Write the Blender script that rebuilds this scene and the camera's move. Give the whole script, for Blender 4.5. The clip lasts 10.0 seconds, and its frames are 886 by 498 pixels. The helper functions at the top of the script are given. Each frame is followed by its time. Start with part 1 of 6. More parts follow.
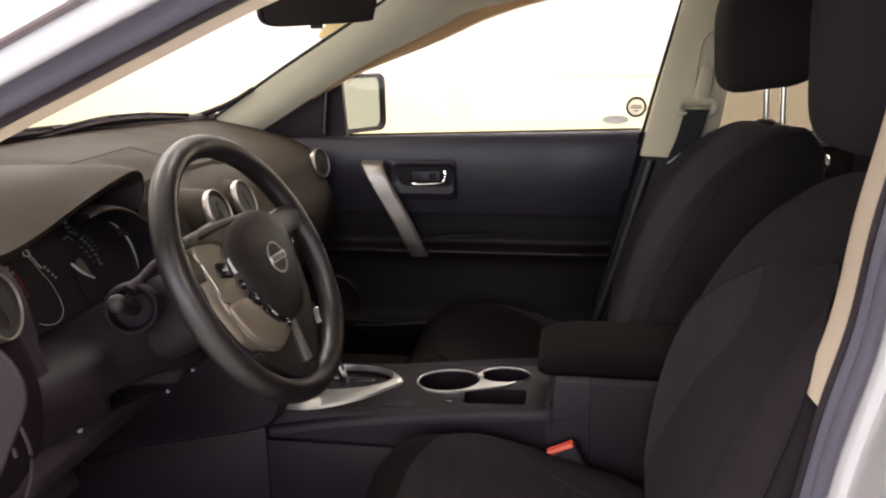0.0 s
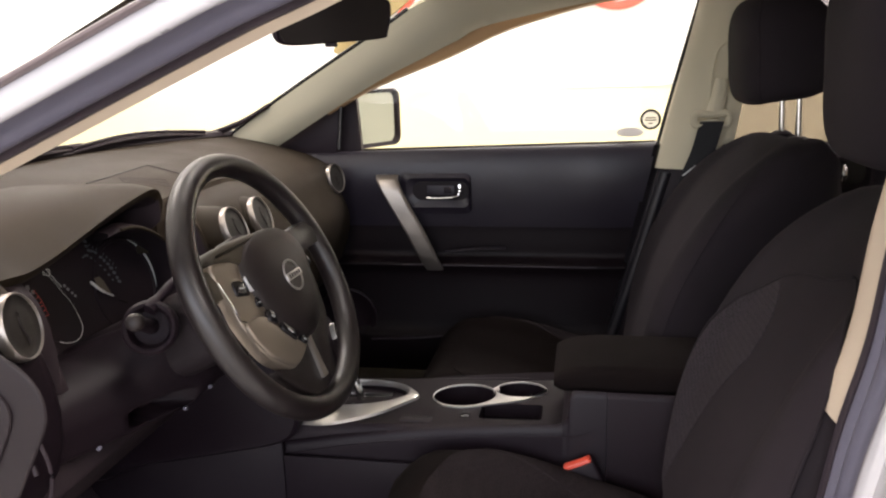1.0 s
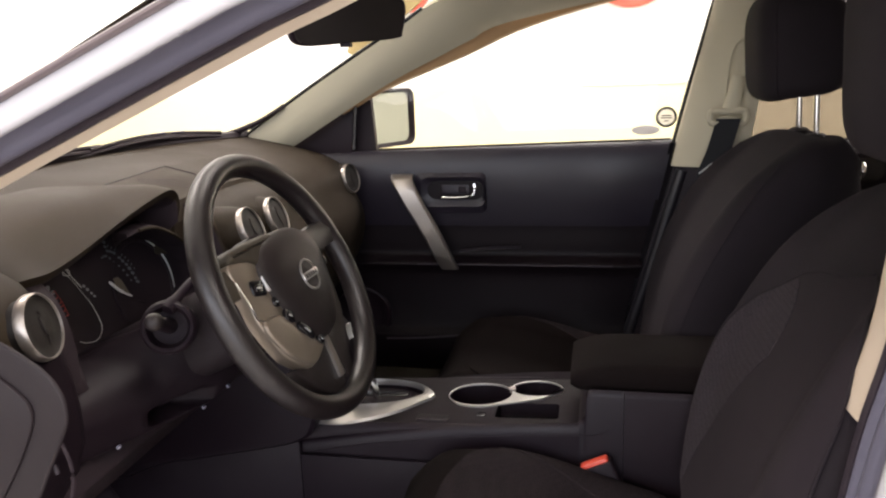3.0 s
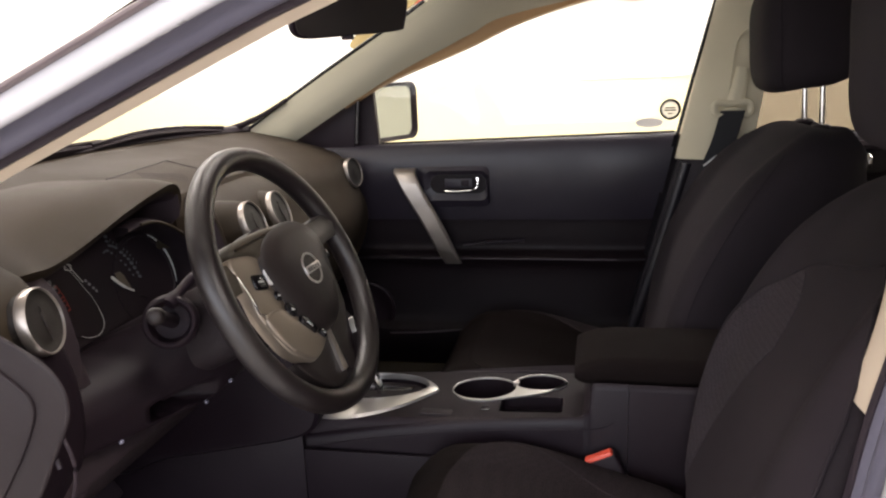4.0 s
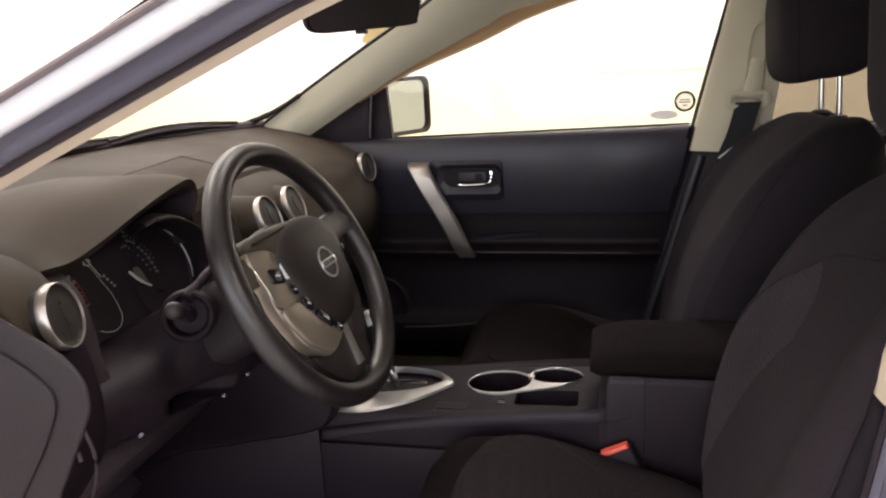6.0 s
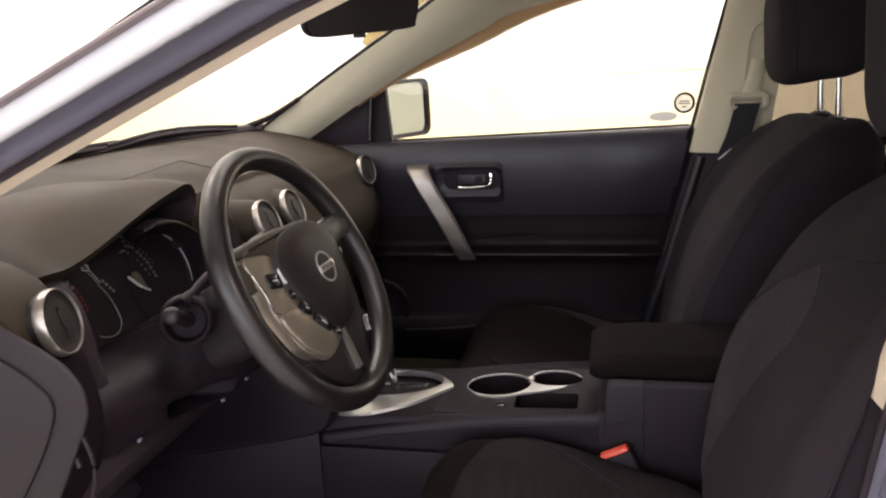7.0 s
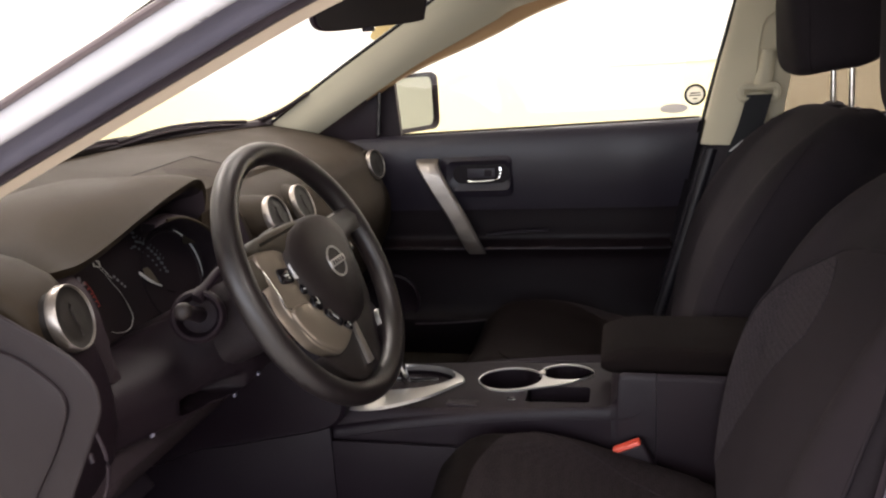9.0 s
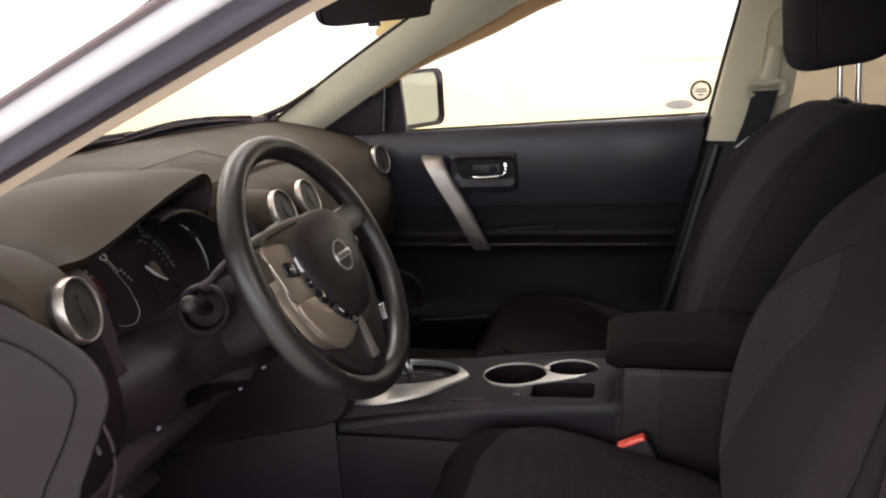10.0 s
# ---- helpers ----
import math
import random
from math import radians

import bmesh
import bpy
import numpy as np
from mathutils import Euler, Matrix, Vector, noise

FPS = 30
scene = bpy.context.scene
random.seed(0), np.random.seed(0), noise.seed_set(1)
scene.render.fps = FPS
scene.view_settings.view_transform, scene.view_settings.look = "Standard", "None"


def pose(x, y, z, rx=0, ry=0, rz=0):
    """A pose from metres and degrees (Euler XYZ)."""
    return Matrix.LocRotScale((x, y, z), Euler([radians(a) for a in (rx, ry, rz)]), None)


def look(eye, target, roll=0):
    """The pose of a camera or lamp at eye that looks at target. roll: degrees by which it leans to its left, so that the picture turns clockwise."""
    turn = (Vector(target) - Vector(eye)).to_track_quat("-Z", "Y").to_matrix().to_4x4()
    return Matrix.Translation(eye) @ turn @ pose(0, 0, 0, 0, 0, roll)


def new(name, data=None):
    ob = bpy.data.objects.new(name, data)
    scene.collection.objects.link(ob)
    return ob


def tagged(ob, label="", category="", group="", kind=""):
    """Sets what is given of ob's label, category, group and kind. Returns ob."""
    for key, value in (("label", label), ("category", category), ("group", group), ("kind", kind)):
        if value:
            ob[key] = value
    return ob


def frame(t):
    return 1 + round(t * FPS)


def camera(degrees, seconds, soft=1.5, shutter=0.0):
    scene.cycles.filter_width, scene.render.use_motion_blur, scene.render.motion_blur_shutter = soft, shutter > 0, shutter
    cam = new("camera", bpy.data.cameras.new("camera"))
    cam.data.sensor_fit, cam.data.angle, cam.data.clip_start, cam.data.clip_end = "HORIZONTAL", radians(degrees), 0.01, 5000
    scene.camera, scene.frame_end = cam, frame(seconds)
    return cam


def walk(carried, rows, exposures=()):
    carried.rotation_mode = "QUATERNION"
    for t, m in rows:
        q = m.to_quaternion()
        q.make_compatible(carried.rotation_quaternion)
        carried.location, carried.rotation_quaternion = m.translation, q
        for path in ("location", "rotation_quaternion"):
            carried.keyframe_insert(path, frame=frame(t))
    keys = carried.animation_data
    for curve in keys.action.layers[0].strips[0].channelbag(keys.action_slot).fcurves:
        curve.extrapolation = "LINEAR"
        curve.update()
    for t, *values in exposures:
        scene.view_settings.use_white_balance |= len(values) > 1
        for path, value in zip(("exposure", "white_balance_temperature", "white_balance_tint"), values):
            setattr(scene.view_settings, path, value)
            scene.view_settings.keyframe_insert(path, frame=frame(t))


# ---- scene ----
cam = camera(60.0, 10.0, soft=2.2)
PATH = [
    (0, (0.398, -1.37, 1.278), (0.082, 0.541, 0.78), -0.9),
    (0.5, (0.398, -1.37, 1.284), (0.043, 0.539, 0.806), -1.4),
    (1, (0.4, -1.371, 1.286), (0.043, 0.54, 0.817), -1.6),
    (1.5, (0.401, -1.373, 1.286), (0.032, 0.538, 0.823), -1.8),
    (2, (0.403, -1.374, 1.285), (0.019, 0.534, 0.826), -2.0),
    (2.5, (0.398, -1.374, 1.286), (0.008, 0.533, 0.824), -2.0),
    (4, (0.397, -1.366, 1.281), (-0.005, 0.533, 0.8), -2.4),
    (4.5, (0.397, -1.366, 1.279), (-0.012, 0.531, 0.796), -2.5),
    (5, (0.396, -1.368, 1.281), (-0.025, 0.524, 0.789), -2.8),
    (5.5, (0.391, -1.369, 1.279), (-0.04, 0.521, 0.784), -2.8),
    (7, (0.399, -1.366, 1.284), (-0.04, 0.522, 0.793), -3.2),
    (7.5, (0.397, -1.367, 1.283), (-0.048, 0.52, 0.79), -3.4),
    (8, (0.395, -1.365, 1.284), (-0.064, 0.518, 0.79), -3.5),
    (8.5, (0.394, -1.363, 1.281), (-0.065, 0.52, 0.785), -3.6),
    (9, (0.395, -1.363, 1.282), (-0.066, 0.517, 0.779), -3.7),
    (9.5, (0.395, -1.366, 1.284), (-0.07, 0.511, 0.776), -3.7),
    (10, (0.393, -1.366, 1.279), (-0.078, 0.51, 0.769), -3.6),
]
walk(cam, [(t, look(eye, aim, lean)) for t, eye, aim, lean in PATH], [(0.0, 0.12, 6500, 14), (10.0, 0.12, 6500, 14)])

# ---- light of the room ----
world = bpy.data.worlds.new("world")
scene.world = world
world.use_nodes = True
wn = world.node_tree
sky = wn.nodes.new("ShaderNodeTexSky")
sky.sky_type = "NISHITA"
sky.sun_disc = False
sky.sun_elevation = radians(40)
sky.sun_rotation = radians(200)
wn.links.new(sky.outputs[0], wn.nodes["Background"].inputs[0])
wn.nodes["Background"].inputs[1].default_value = 0.10


def area_lamp(name, place, aim, sx, sy, watts, colour):
    data = bpy.data.lights.new(name, "AREA")
    data.shape, data.size, data.size_y, data.energy, data.color = "RECTANGLE", sx, sy, watts, colour
    ob = new(name, data)
    ob.matrix_world = look(place, aim)
    return ob


# added ceiling lamps, all unseen; powers set row by row to balance brightness
LAMPS = [(lx, ly) for lx in (-2.6, 0.4, 3.2) for ly in (-1.9, 0.9, 2.9)]
for lx, ly in LAMPS:
    area_lamp("added_ceiling_lamp", (lx, ly, 3.36), (lx, ly + 0.001, 0), 1.2, 0.6, (80 if ly < 2 else 56) if ly > 0 else {-2.6: 15, 0.4: 40, 3.2: 150}[lx], (1.0, 0.925, 0.87))
# added cool light from an unseen, assumed window on the near side
area_lamp("added_daylight", (0.2, -4.9, 1.75), (0.2, 0, 1.4), 5.6, 2.3, 185, (0.88, 0.92, 1.0))


# ---- materials ----
def material(name, base, rough=0.5, metal=0.0, vary=0.15, scale=6.0, grain=900.0, bump=0.0, depth=0.0004, spec=0.5, coat=0.0):
    """A surface whose colour and gloss vary at a coarse and a fine scale, with fine relief."""
    m = bpy.data.materials.new(name)
    m.use_nodes = True
    nt = m.node_tree
    bsdf = nt.nodes["Principled BSDF"]
    bsdf.inputs["Metallic"].default_value = metal
    bsdf.inputs["Specular IOR Level"].default_value = spec
    bsdf.inputs["Coat Weight"].default_value = coat
    co = nt.nodes.new("ShaderNodeTexCoord")
    big = nt.nodes.new("ShaderNodeTexNoise")
    big.inputs["Scale"].default_value = scale
    big.inputs["Detail"].default_value = 5
    fine = nt.nodes.new("ShaderNodeTexNoise")
    fine.inputs["Scale"].default_value = grain
    fine.inputs["Detail"].default_value = 2
    for nd in (big, fine):
        nt.links.new(co.outputs["Object"], nd.inputs["Vector"])
    mix = nt.nodes.new("ShaderNodeMixRGB")
    mix.inputs[1].default_value = (*[c * (1 - vary) for c in base], 1)
    mix.inputs[2].default_value = (*[min(1, c * (1 + vary)) for c in base], 1)
    nt.links.new(big.outputs["Fac"], mix.inputs[0])
    nt.links.new(mix.outputs[0], bsdf.inputs["Base Color"])
    rr = nt.nodes.new("ShaderNodeMapRange")
    rr.inputs["From Min"].default_value, rr.inputs["From Max"].default_value = 0.3, 0.7
    rr.inputs["To Min"].default_value, rr.inputs["To Max"].default_value = max(0.02, rough - 0.07), min(1, rough + 0.07)
    nt.links.new(big.outputs["Fac"], rr.inputs["Value"])
    nt.links.new(rr.outputs[0], bsdf.inputs["Roughness"])
    if bump:
        bp = nt.nodes.new("ShaderNodeBump")
        bp.inputs["Strength"].default_value = bump
        bp.inputs["Distance"].default_value = depth
        nt.links.new(fine.outputs["Fac"], bp.inputs["Height"])
        nt.links.new(bp.outputs[0], bsdf.inputs["Normal"])
    return m


def fabric(name, base, pitch=0.0, rough=0.95, spec=0.15):
    """Woven seat cloth; with a pitch it is a coarse knitted mesh of small cells."""
    m = material(name, base, rough, vary=0.22, scale=9, grain=1400, bump=0.5, depth=0.0006, spec=spec)
    nt = m.node_tree
    bsdf = nt.nodes["Principled BSDF"]
    bsdf.inputs["Sheen Weight"].default_value = 0.0
    if pitch:
        co = nt.nodes.new("ShaderNodeTexCoord")
        cell = nt.nodes.new("ShaderNodeTexVoronoi")
        cell.inputs["Scale"].default_value = 1 / pitch
        cell.inputs["Randomness"].default_value = 0.45
        nt.links.new(co.outputs["Object"], cell.inputs["Vector"])
        old = bsdf.inputs["Base Color"].links[0].from_socket
        ramp = nt.nodes.new("ShaderNodeMapRange")
        ramp.inputs["From Min"].default_value, ramp.inputs["From Max"].default_value = 0.15, 0.6
        ramp.inputs["To Min"].default_value, ramp.inputs["To Max"].default_value = 0.55, 1.6
        nt.links.new(cell.outputs["Distance"], ramp.inputs["Value"])
        mul = nt.nodes.new("ShaderNodeMixRGB")
        mul.blend_type = "MULTIPLY"
        mul.inputs[0].default_value = 1
        nt.links.new(old, mul.inputs[1])
        nt.links.new(ramp.outputs[0], mul.inputs[2])
        nt.links.new(mul.outputs[0], bsdf.inputs["Base Color"])
        bp = nt.nodes.new("ShaderNodeBump")
        bp.inputs["Strength"].default_value = 0.6
        bp.inputs["Distance"].default_value = 0.0015
        nt.links.new(cell.outputs["Distance"], bp.inputs["Height"])
        nt.links.new(bp.outputs[0], bsdf.inputs["Normal"])
    return m


def glass(name, tint, rough=0.0, ior=1.25):
    """Thin automotive glass: mostly clear, with a weak mirror of the room."""
    m = bpy.data.materials.new(name)
    m.use_nodes = True
    nt = m.node_tree
    nt.nodes.remove(nt.nodes["Principled BSDF"])
    clear = nt.nodes.new("ShaderNodeBsdfTransparent")
    clear.inputs[0].default_value = (*tint, 1)
    gloss = nt.nodes.new("ShaderNodeBsdfGlossy")
    gloss.inputs["Roughness"].default_value = rough
    fres = nt.nodes.new("ShaderNodeFresnel")
    fres.inputs["IOR"].default_value = ior
    mixs = nt.nodes.new("ShaderNodeMixShader")
    nt.links.new(fres.outputs[0], mixs.inputs[0])
    nt.links.new(clear.outputs[0], mixs.inputs[1])
    nt.links.new(gloss.outputs[0], mixs.inputs[2])
    nt.links.new(mixs.outputs[0], nt.nodes["Material Output"].inputs[0])
    return m


M_DASH = material("dash_soft_plastic", (0.0192, 0.0128, 0.0068), 0.65, vary=0.10, grain=1500, bump=0.35, spec=0.2)
M_BLACK = material("black_grained_plastic", (0.0107, 0.0055, 0.0085), 0.55, vary=0.15, grain=1500, bump=0.35, spec=0.22)
M_VENT = material("vent_black", (0.0085, 0.0064, 0.0052), 0.55, vary=0.2, scale=60, grain=1500, bump=0.2, spec=0.35)
M_POLISH = material("polished_chrome", (0.9, 0.9, 0.92), 0.3, metal=0.6, vary=0.02)
M_TAN = material("painted_tan_reflection", (0.16, 0.13, 0.095), 0.6, vary=0.1, scale=80)
M_PRINT = material("dim_dial_print", (0.11, 0.12, 0.135), 0.6, vary=0.1, scale=200)
M_DIAL = material("dial_black", (0.0262, 0.0190, 0.0222), 0.6, vary=0.1, grain=1500, bump=0.2, spec=0.1)
M_DOOR = material("door_soft_plastic", (0.0134, 0.0102, 0.0165), 0.42, vary=0.12, grain=1500, bump=0.3, spec=0.42)
# lower lining and lever recess: base set darker than the upper lining
M_DOORLOW = material("darker_lower_door_plastic", (0.0062, 0.0034, 0.0047), 0.55, vary=0.15, grain=1500, bump=0.35, spec=0.18)
M_KNEE = material("dark_knee_plastic", (0.0082, 0.0046, 0.0069), 0.55, vary=0.12, grain=1500, bump=0.3, spec=0.16)
M_CONSOLE = material("console_plastic", (0.0095, 0.0054, 0.0085), 0.5, vary=0.12, grain=1500, bump=0.3, spec=0.24)
M_EDGE = material("pillar_edge_highlight", (0.0120, 0.0104, 0.0140), 0.42, vary=0.1, grain=1500, bump=0.2, spec=0.42)
M_ENDCAP = material("dash_side_plastic", (0.0112, 0.0074, 0.0090), 0.55, vary=0.08, grain=1500, bump=0.3, spec=0.25)
M_GLOSS = material("gloss_black", (0.0105, 0.0090, 0.0105), 0.18, vary=0.1)
M_RUBBER = material("rubber_seal", (0.026, 0.0185, 0.025), 0.5, vary=0.2, scale=20, grain=600, bump=0.2, spec=0.4)
M_SEALGREY = material("grey_moulding", (0.135, 0.105, 0.108), 0.5, vary=0.1, grain=600, bump=0.2)
M_CARRIER = material("grey_seal_carrier", (0.124, 0.119, 0.160), 0.34, vary=0.12, grain=600, bump=0.2)
M_LEATHER = material("worn_wheel_leather", (0.0102, 0.0074, 0.0076), 0.38, vary=0.12, scale=30, grain=1100, bump=0.4, depth=0.0004, spec=0.45)
M_HUB = material("hub_plastic", (0.0138, 0.0097, 0.0096), 0.5, vary=0.1, grain=1500, bump=0.35, spec=0.3)
# hub plastic lightened: light from above is put into this base
M_SHOULDER = material("top_lit_shoulder_plastic", (0.044, 0.036, 0.026), 0.55, vary=0.1, grain=1500, bump=0.3, spec=0.3)
# near-side copy of the beige trim, warm light mixed into its base
M_BEIGE_N = material("warm_lit_beige_trim", (0.523, 0.436, 0.341), 0.7, vary=0.06, grain=1200, bump=0.3, spec=0.3)
M_BEIGE = material("beige_trim", (0.495, 0.455, 0.335), 0.7, vary=0.06, grain=1200, bump=0.3, spec=0.3)
# orange tan base holds the warm light on the window frame trim
M_BEIGE_D = material("warm_lit_frame_trim", (0.45, 0.28, 0.14), 0.6, vary=0.08, grain=1200, bump=0.2, spec=0.3)
M_LINING = material("roof_lining_cloth", (0.42, 0.37, 0.30), 0.95, vary=0.08, grain=900, bump=0.5, spec=0.1)
M_SILVER = material("satin_silver", (0.34, 0.305, 0.275), 0.36, metal=0.85, vary=0.08, scale=20)
M_TRIM = material("satin_aluminium_trim", (0.50, 0.485, 0.47), 0.34, metal=0.85, vary=0.06, scale=20)
M_SPOKE = material("satin_grey_spoke_paint", (0.27, 0.226, 0.183), 0.42, metal=0.7, vary=0.10, scale=25, grain=1800, bump=0.1)
M_BODY = material("silver_car_paint", (0.505, 0.495, 0.525), 0.32, metal=0.2, vary=0.05, grain=3000, coat=0.5)
M_CHROME = material("chrome", (0.75, 0.74, 0.72), 0.12, metal=1.0, vary=0.04)
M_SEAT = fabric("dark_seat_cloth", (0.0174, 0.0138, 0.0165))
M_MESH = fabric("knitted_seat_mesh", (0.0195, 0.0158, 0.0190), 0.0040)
# copy of the knitted mesh with the cushions' shade put into its base
M_MESH_LOW = fabric("shaded_knitted_mesh", (0.0127, 0.0091, 0.0101), 0.0040)
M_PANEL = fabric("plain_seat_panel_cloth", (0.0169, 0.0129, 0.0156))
# same seat cloth, base lowered to stand in for shade on the cushions
M_CUSHION = fabric("shaded_cushion_cloth", (0.0066, 0.0040, 0.0037), spec=0.10)
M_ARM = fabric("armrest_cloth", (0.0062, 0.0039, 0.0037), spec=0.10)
M_CARPET = fabric("floor_carpet", (0.016, 0.011, 0.012))
M_BELT = material("belt_webbing", (0.016, 0.016, 0.018), 0.7, vary=0.2, scale=60, grain=2500, bump=0.6, spec=0.2)
M_RED = material("red_button", (0.75, 0.09, 0.05), 0.35, vary=0.05)
M_WHITE = material("white_print", (0.70, 0.70, 0.68), 0.6, vary=0.03)
M_PALE = material("pale_decal", (0.24, 0.24, 0.26), 0.6, vary=0.05)
M_REDTICK = material("red_print", (0.45, 0.05, 0.04), 0.6, vary=0.05)
M_WALL = material("white_wall_paint", (0.84, 0.83, 0.80), 0.8, vary=0.02, scale=1.5, grain=300, bump=0.1)
M_CREAM = material("cream_wall_paint", (0.78, 0.71, 0.45), 0.7, vary=0.03, scale=1.5, grain=300, bump=0.1)
M_RAIL = material("rail_paint", (0.72, 0.69, 0.60), 0.6, vary=0.03)
M_CEIL = material("ceiling_paint", (0.82, 0.81, 0.78), 0.85, vary=0.02, scale=2)
M_TILE = material("pale_floor_tile", (0.62, 0.60, 0.56), 0.25, vary=0.08, scale=3)
M_SIGN = material("red_sign_acrylic", (0.70, 0.10, 0.06), 0.35, vary=0.04)
M_GOLD = material("tan_sign_board", (0.27, 0.205, 0.085), 0.5, vary=0.3, scale=5)
# glow of the added, unseen ceiling panels
M_LAMP = bpy.data.materials.new("added_lamp_diffuser")
M_LAMP.use_nodes = True
M_LAMP.node_tree.nodes["Principled BSDF"].inputs["Emission Color"].default_value = (1, 0.95, 0.86, 1)
M_LAMP.node_tree.nodes["Principled BSDF"].inputs["Emission Strength"].default_value = 3
M_MIRROR = material("mirror_silver", (0.42, 0.44, 0.42), 0.02, metal=1.0, vary=0.01)
# rear-view mirror glass: plain near-black base, no mirror
M_DARKMIRROR = material("dark_mirror_glass", (0.014, 0.011, 0.010), 0.35, vary=0.02)
M_GLASS = glass("clear_glass", (0.96, 0.97, 0.95))
M_SCREEN = glass("windscreen_glass", (0.97, 0.98, 0.96), ior=1.03)
M_TINT = glass("tinted_glass", (0.46, 0.445, 0.465))


def backlit(name, base):
    """Thin printed film that lets light through from behind."""
    m = bpy.data.materials.new(name)
    m.use_nodes = True
    nt = m.node_tree
    nt.nodes.remove(nt.nodes["Principled BSDF"])
    a = nt.nodes.new("ShaderNodeBsdfTranslucent")
    a.inputs[0].default_value = (*base, 1)
    nt.links.new(a.outputs[0], nt.nodes["Material Output"].inputs[0])
    return m


M_FILM = backlit("white_window_film", (0.75, 0.74, 0.70))
M_FILM_GREY = backlit("grey_window_film", (0.55, 0.55, 0.57))
# unseen east wall, base dulled so the outside mirror reflects less bright
M_EAST = material("dulled_wall_paint", (0.62, 0.60, 0.52), 0.8, vary=0.03, scale=1.5, grain=300, bump=0.1)


# ---- building helpers ----
def spline(pts, n=6, closed=False):
    """A smooth curve through the points, n steps to a span."""
    pts = [Vector(p) for p in pts]
    out, k = [], len(pts)
    for i in range(k if closed else k - 1):
        if closed:
            a, b, c, d = (pts[(i + j) % k] for j in (-1, 0, 1, 2))
        else:
            b, c = pts[i], pts[i + 1]
            a = pts[i - 1] if i else b * 2 - c
            d = pts[i + 2] if i + 2 < k else c * 2 - b
        for s in range(n):
            t = s / n
            out.append(0.5 * (2 * b + (c - a) * t + (2 * a - 5 * b + 4 * c - d) * t * t + (3 * b - a - 3 * c + d) * t ** 3))
    if not closed:
        out.append(pts[-1])
    return out


def loft(rings, closed=True, caps=True, around=False):
    """A skin over rings of equal count; closed: each ring closes; around: the last ring meets the first."""
    bm = bmesh.new()
    vs = [[bm.verts.new(p) for p in r] for r in rings]
    n, m = len(vs[0]), len(vs)
    for i in range(m if around else m - 1):
        a, b = vs[i], vs[(i + 1) % m]
        for j in range(n if closed else n - 1):
            k = (j + 1) % n
            bm.faces.new((a[j], a[k], b[k], b[j]))
    if caps and closed and not around:
        bm.faces.new(list(reversed(vs[0])))
        bm.faces.new(vs[-1])
    bmesh.ops.recalc_face_normals(bm, faces=bm.faces)
    return bm


def tube(path, r, n=10, closed=False, flat=1.0, up=(0, 0, 1)):
    """A rod along a path; r: one radius or one for each point; flat squeezes it along up."""
    path = [Vector(p) for p in path]
    k, rings, up = len(path), [], Vector(up)
    for i, p in enumerate(path):
        a = path[(i - 1) % k] if closed or i else p
        b = path[(i + 1) % k] if closed or i < k - 1 else p
        d = (b - a).normalized()
        side = d.cross(up)
        if side.length < 1e-4:
            side = d.cross(Vector((1, 0.1, 0)))
        side.normalize()
        u = side.cross(d)
        rad = r[i] if isinstance(r, (list, tuple)) else r
        rings.append([p + side * rad * math.cos(w) + u * rad * flat * math.sin(w) for w in (2 * math.pi * j / n for j in range(n))])
    return loft(rings, around=closed)


def frame_at(centre, normal, up=(0, 0, 1)):
    """A pose whose z points along the normal and whose y is as near to up as can be."""
    z = Vector(normal).normalized()
    x = Vector(up).cross(z).normalized()
    y = z.cross(x)
    m = Matrix((x, y, z)).transposed().to_4x4()
    m.translation = Vector(centre)
    return m


def lathe(profile, m=Matrix(), n=32, caps=True):
    """A turned body: (radius, height) rings round z, posed by m."""
    return loft([[m @ Vector((r * math.cos(w), r * math.sin(w), h)) for w in (2 * math.pi * j / n for j in range(n))] for r, h in profile], caps=caps)


def rbox(centre, size, bevel=0.01, m=None, seg=3):
    """A block with rounded edges."""
    bm = bmesh.new()
    bmesh.ops.create_cube(bm, size=1)
    bmesh.ops.scale(bm, vec=size, verts=bm.verts)
    if bevel:
        bmesh.ops.bevel(bm, geom=list(bm.edges), offset=bevel, segments=seg, profile=0.5, affect="EDGES")
    turn = m if m is not None else Matrix()
    bmesh.ops.transform(bm, matrix=Matrix.Translation(centre) @ turn, verts=bm.verts)
    return bm


def slab(outline, thick, m=Matrix(), bevel=0.0, seg=2):
    """A flat plate of the outline (x, y) in the plane of m, its front at z = 0 and its back at -thick."""
    bm = bmesh.new()
    top = [bm.verts.new((p[0], p[1], p[2] if len(p) > 2 else 0)) for p in outline]
    face = bm.faces.new(top)
    got = bmesh.ops.extrude_face_region(bm, geom=[face])
    low = [v for v in got["geom"] if isinstance(v, bmesh.types.BMVert)]
    for v in low:
        v.co.z -= thick
    bmesh.ops.recalc_face_normals(bm, faces=bm.faces)
    if bevel:
        keep = set(top)
        edges = [e for e in bm.edges if all(v in keep for v in e.verts)]
        bmesh.ops.bevel(bm, geom=edges, offset=bevel, segments=seg, profile=0.5, affect="EDGES")
    bmesh.ops.transform(bm, matrix=m, verts=bm.verts)
    return bm


def ellipse(cx, cy, a, b, n=32, start=0.0, stop=2 * math.pi):
    full = abs(stop - start - 2 * math.pi) < 1e-6
    return [(cx + a * math.cos(w), cy + b * math.sin(w)) for w in (start + (stop - start) * i / (n if full else n - 1) for i in range(n))]


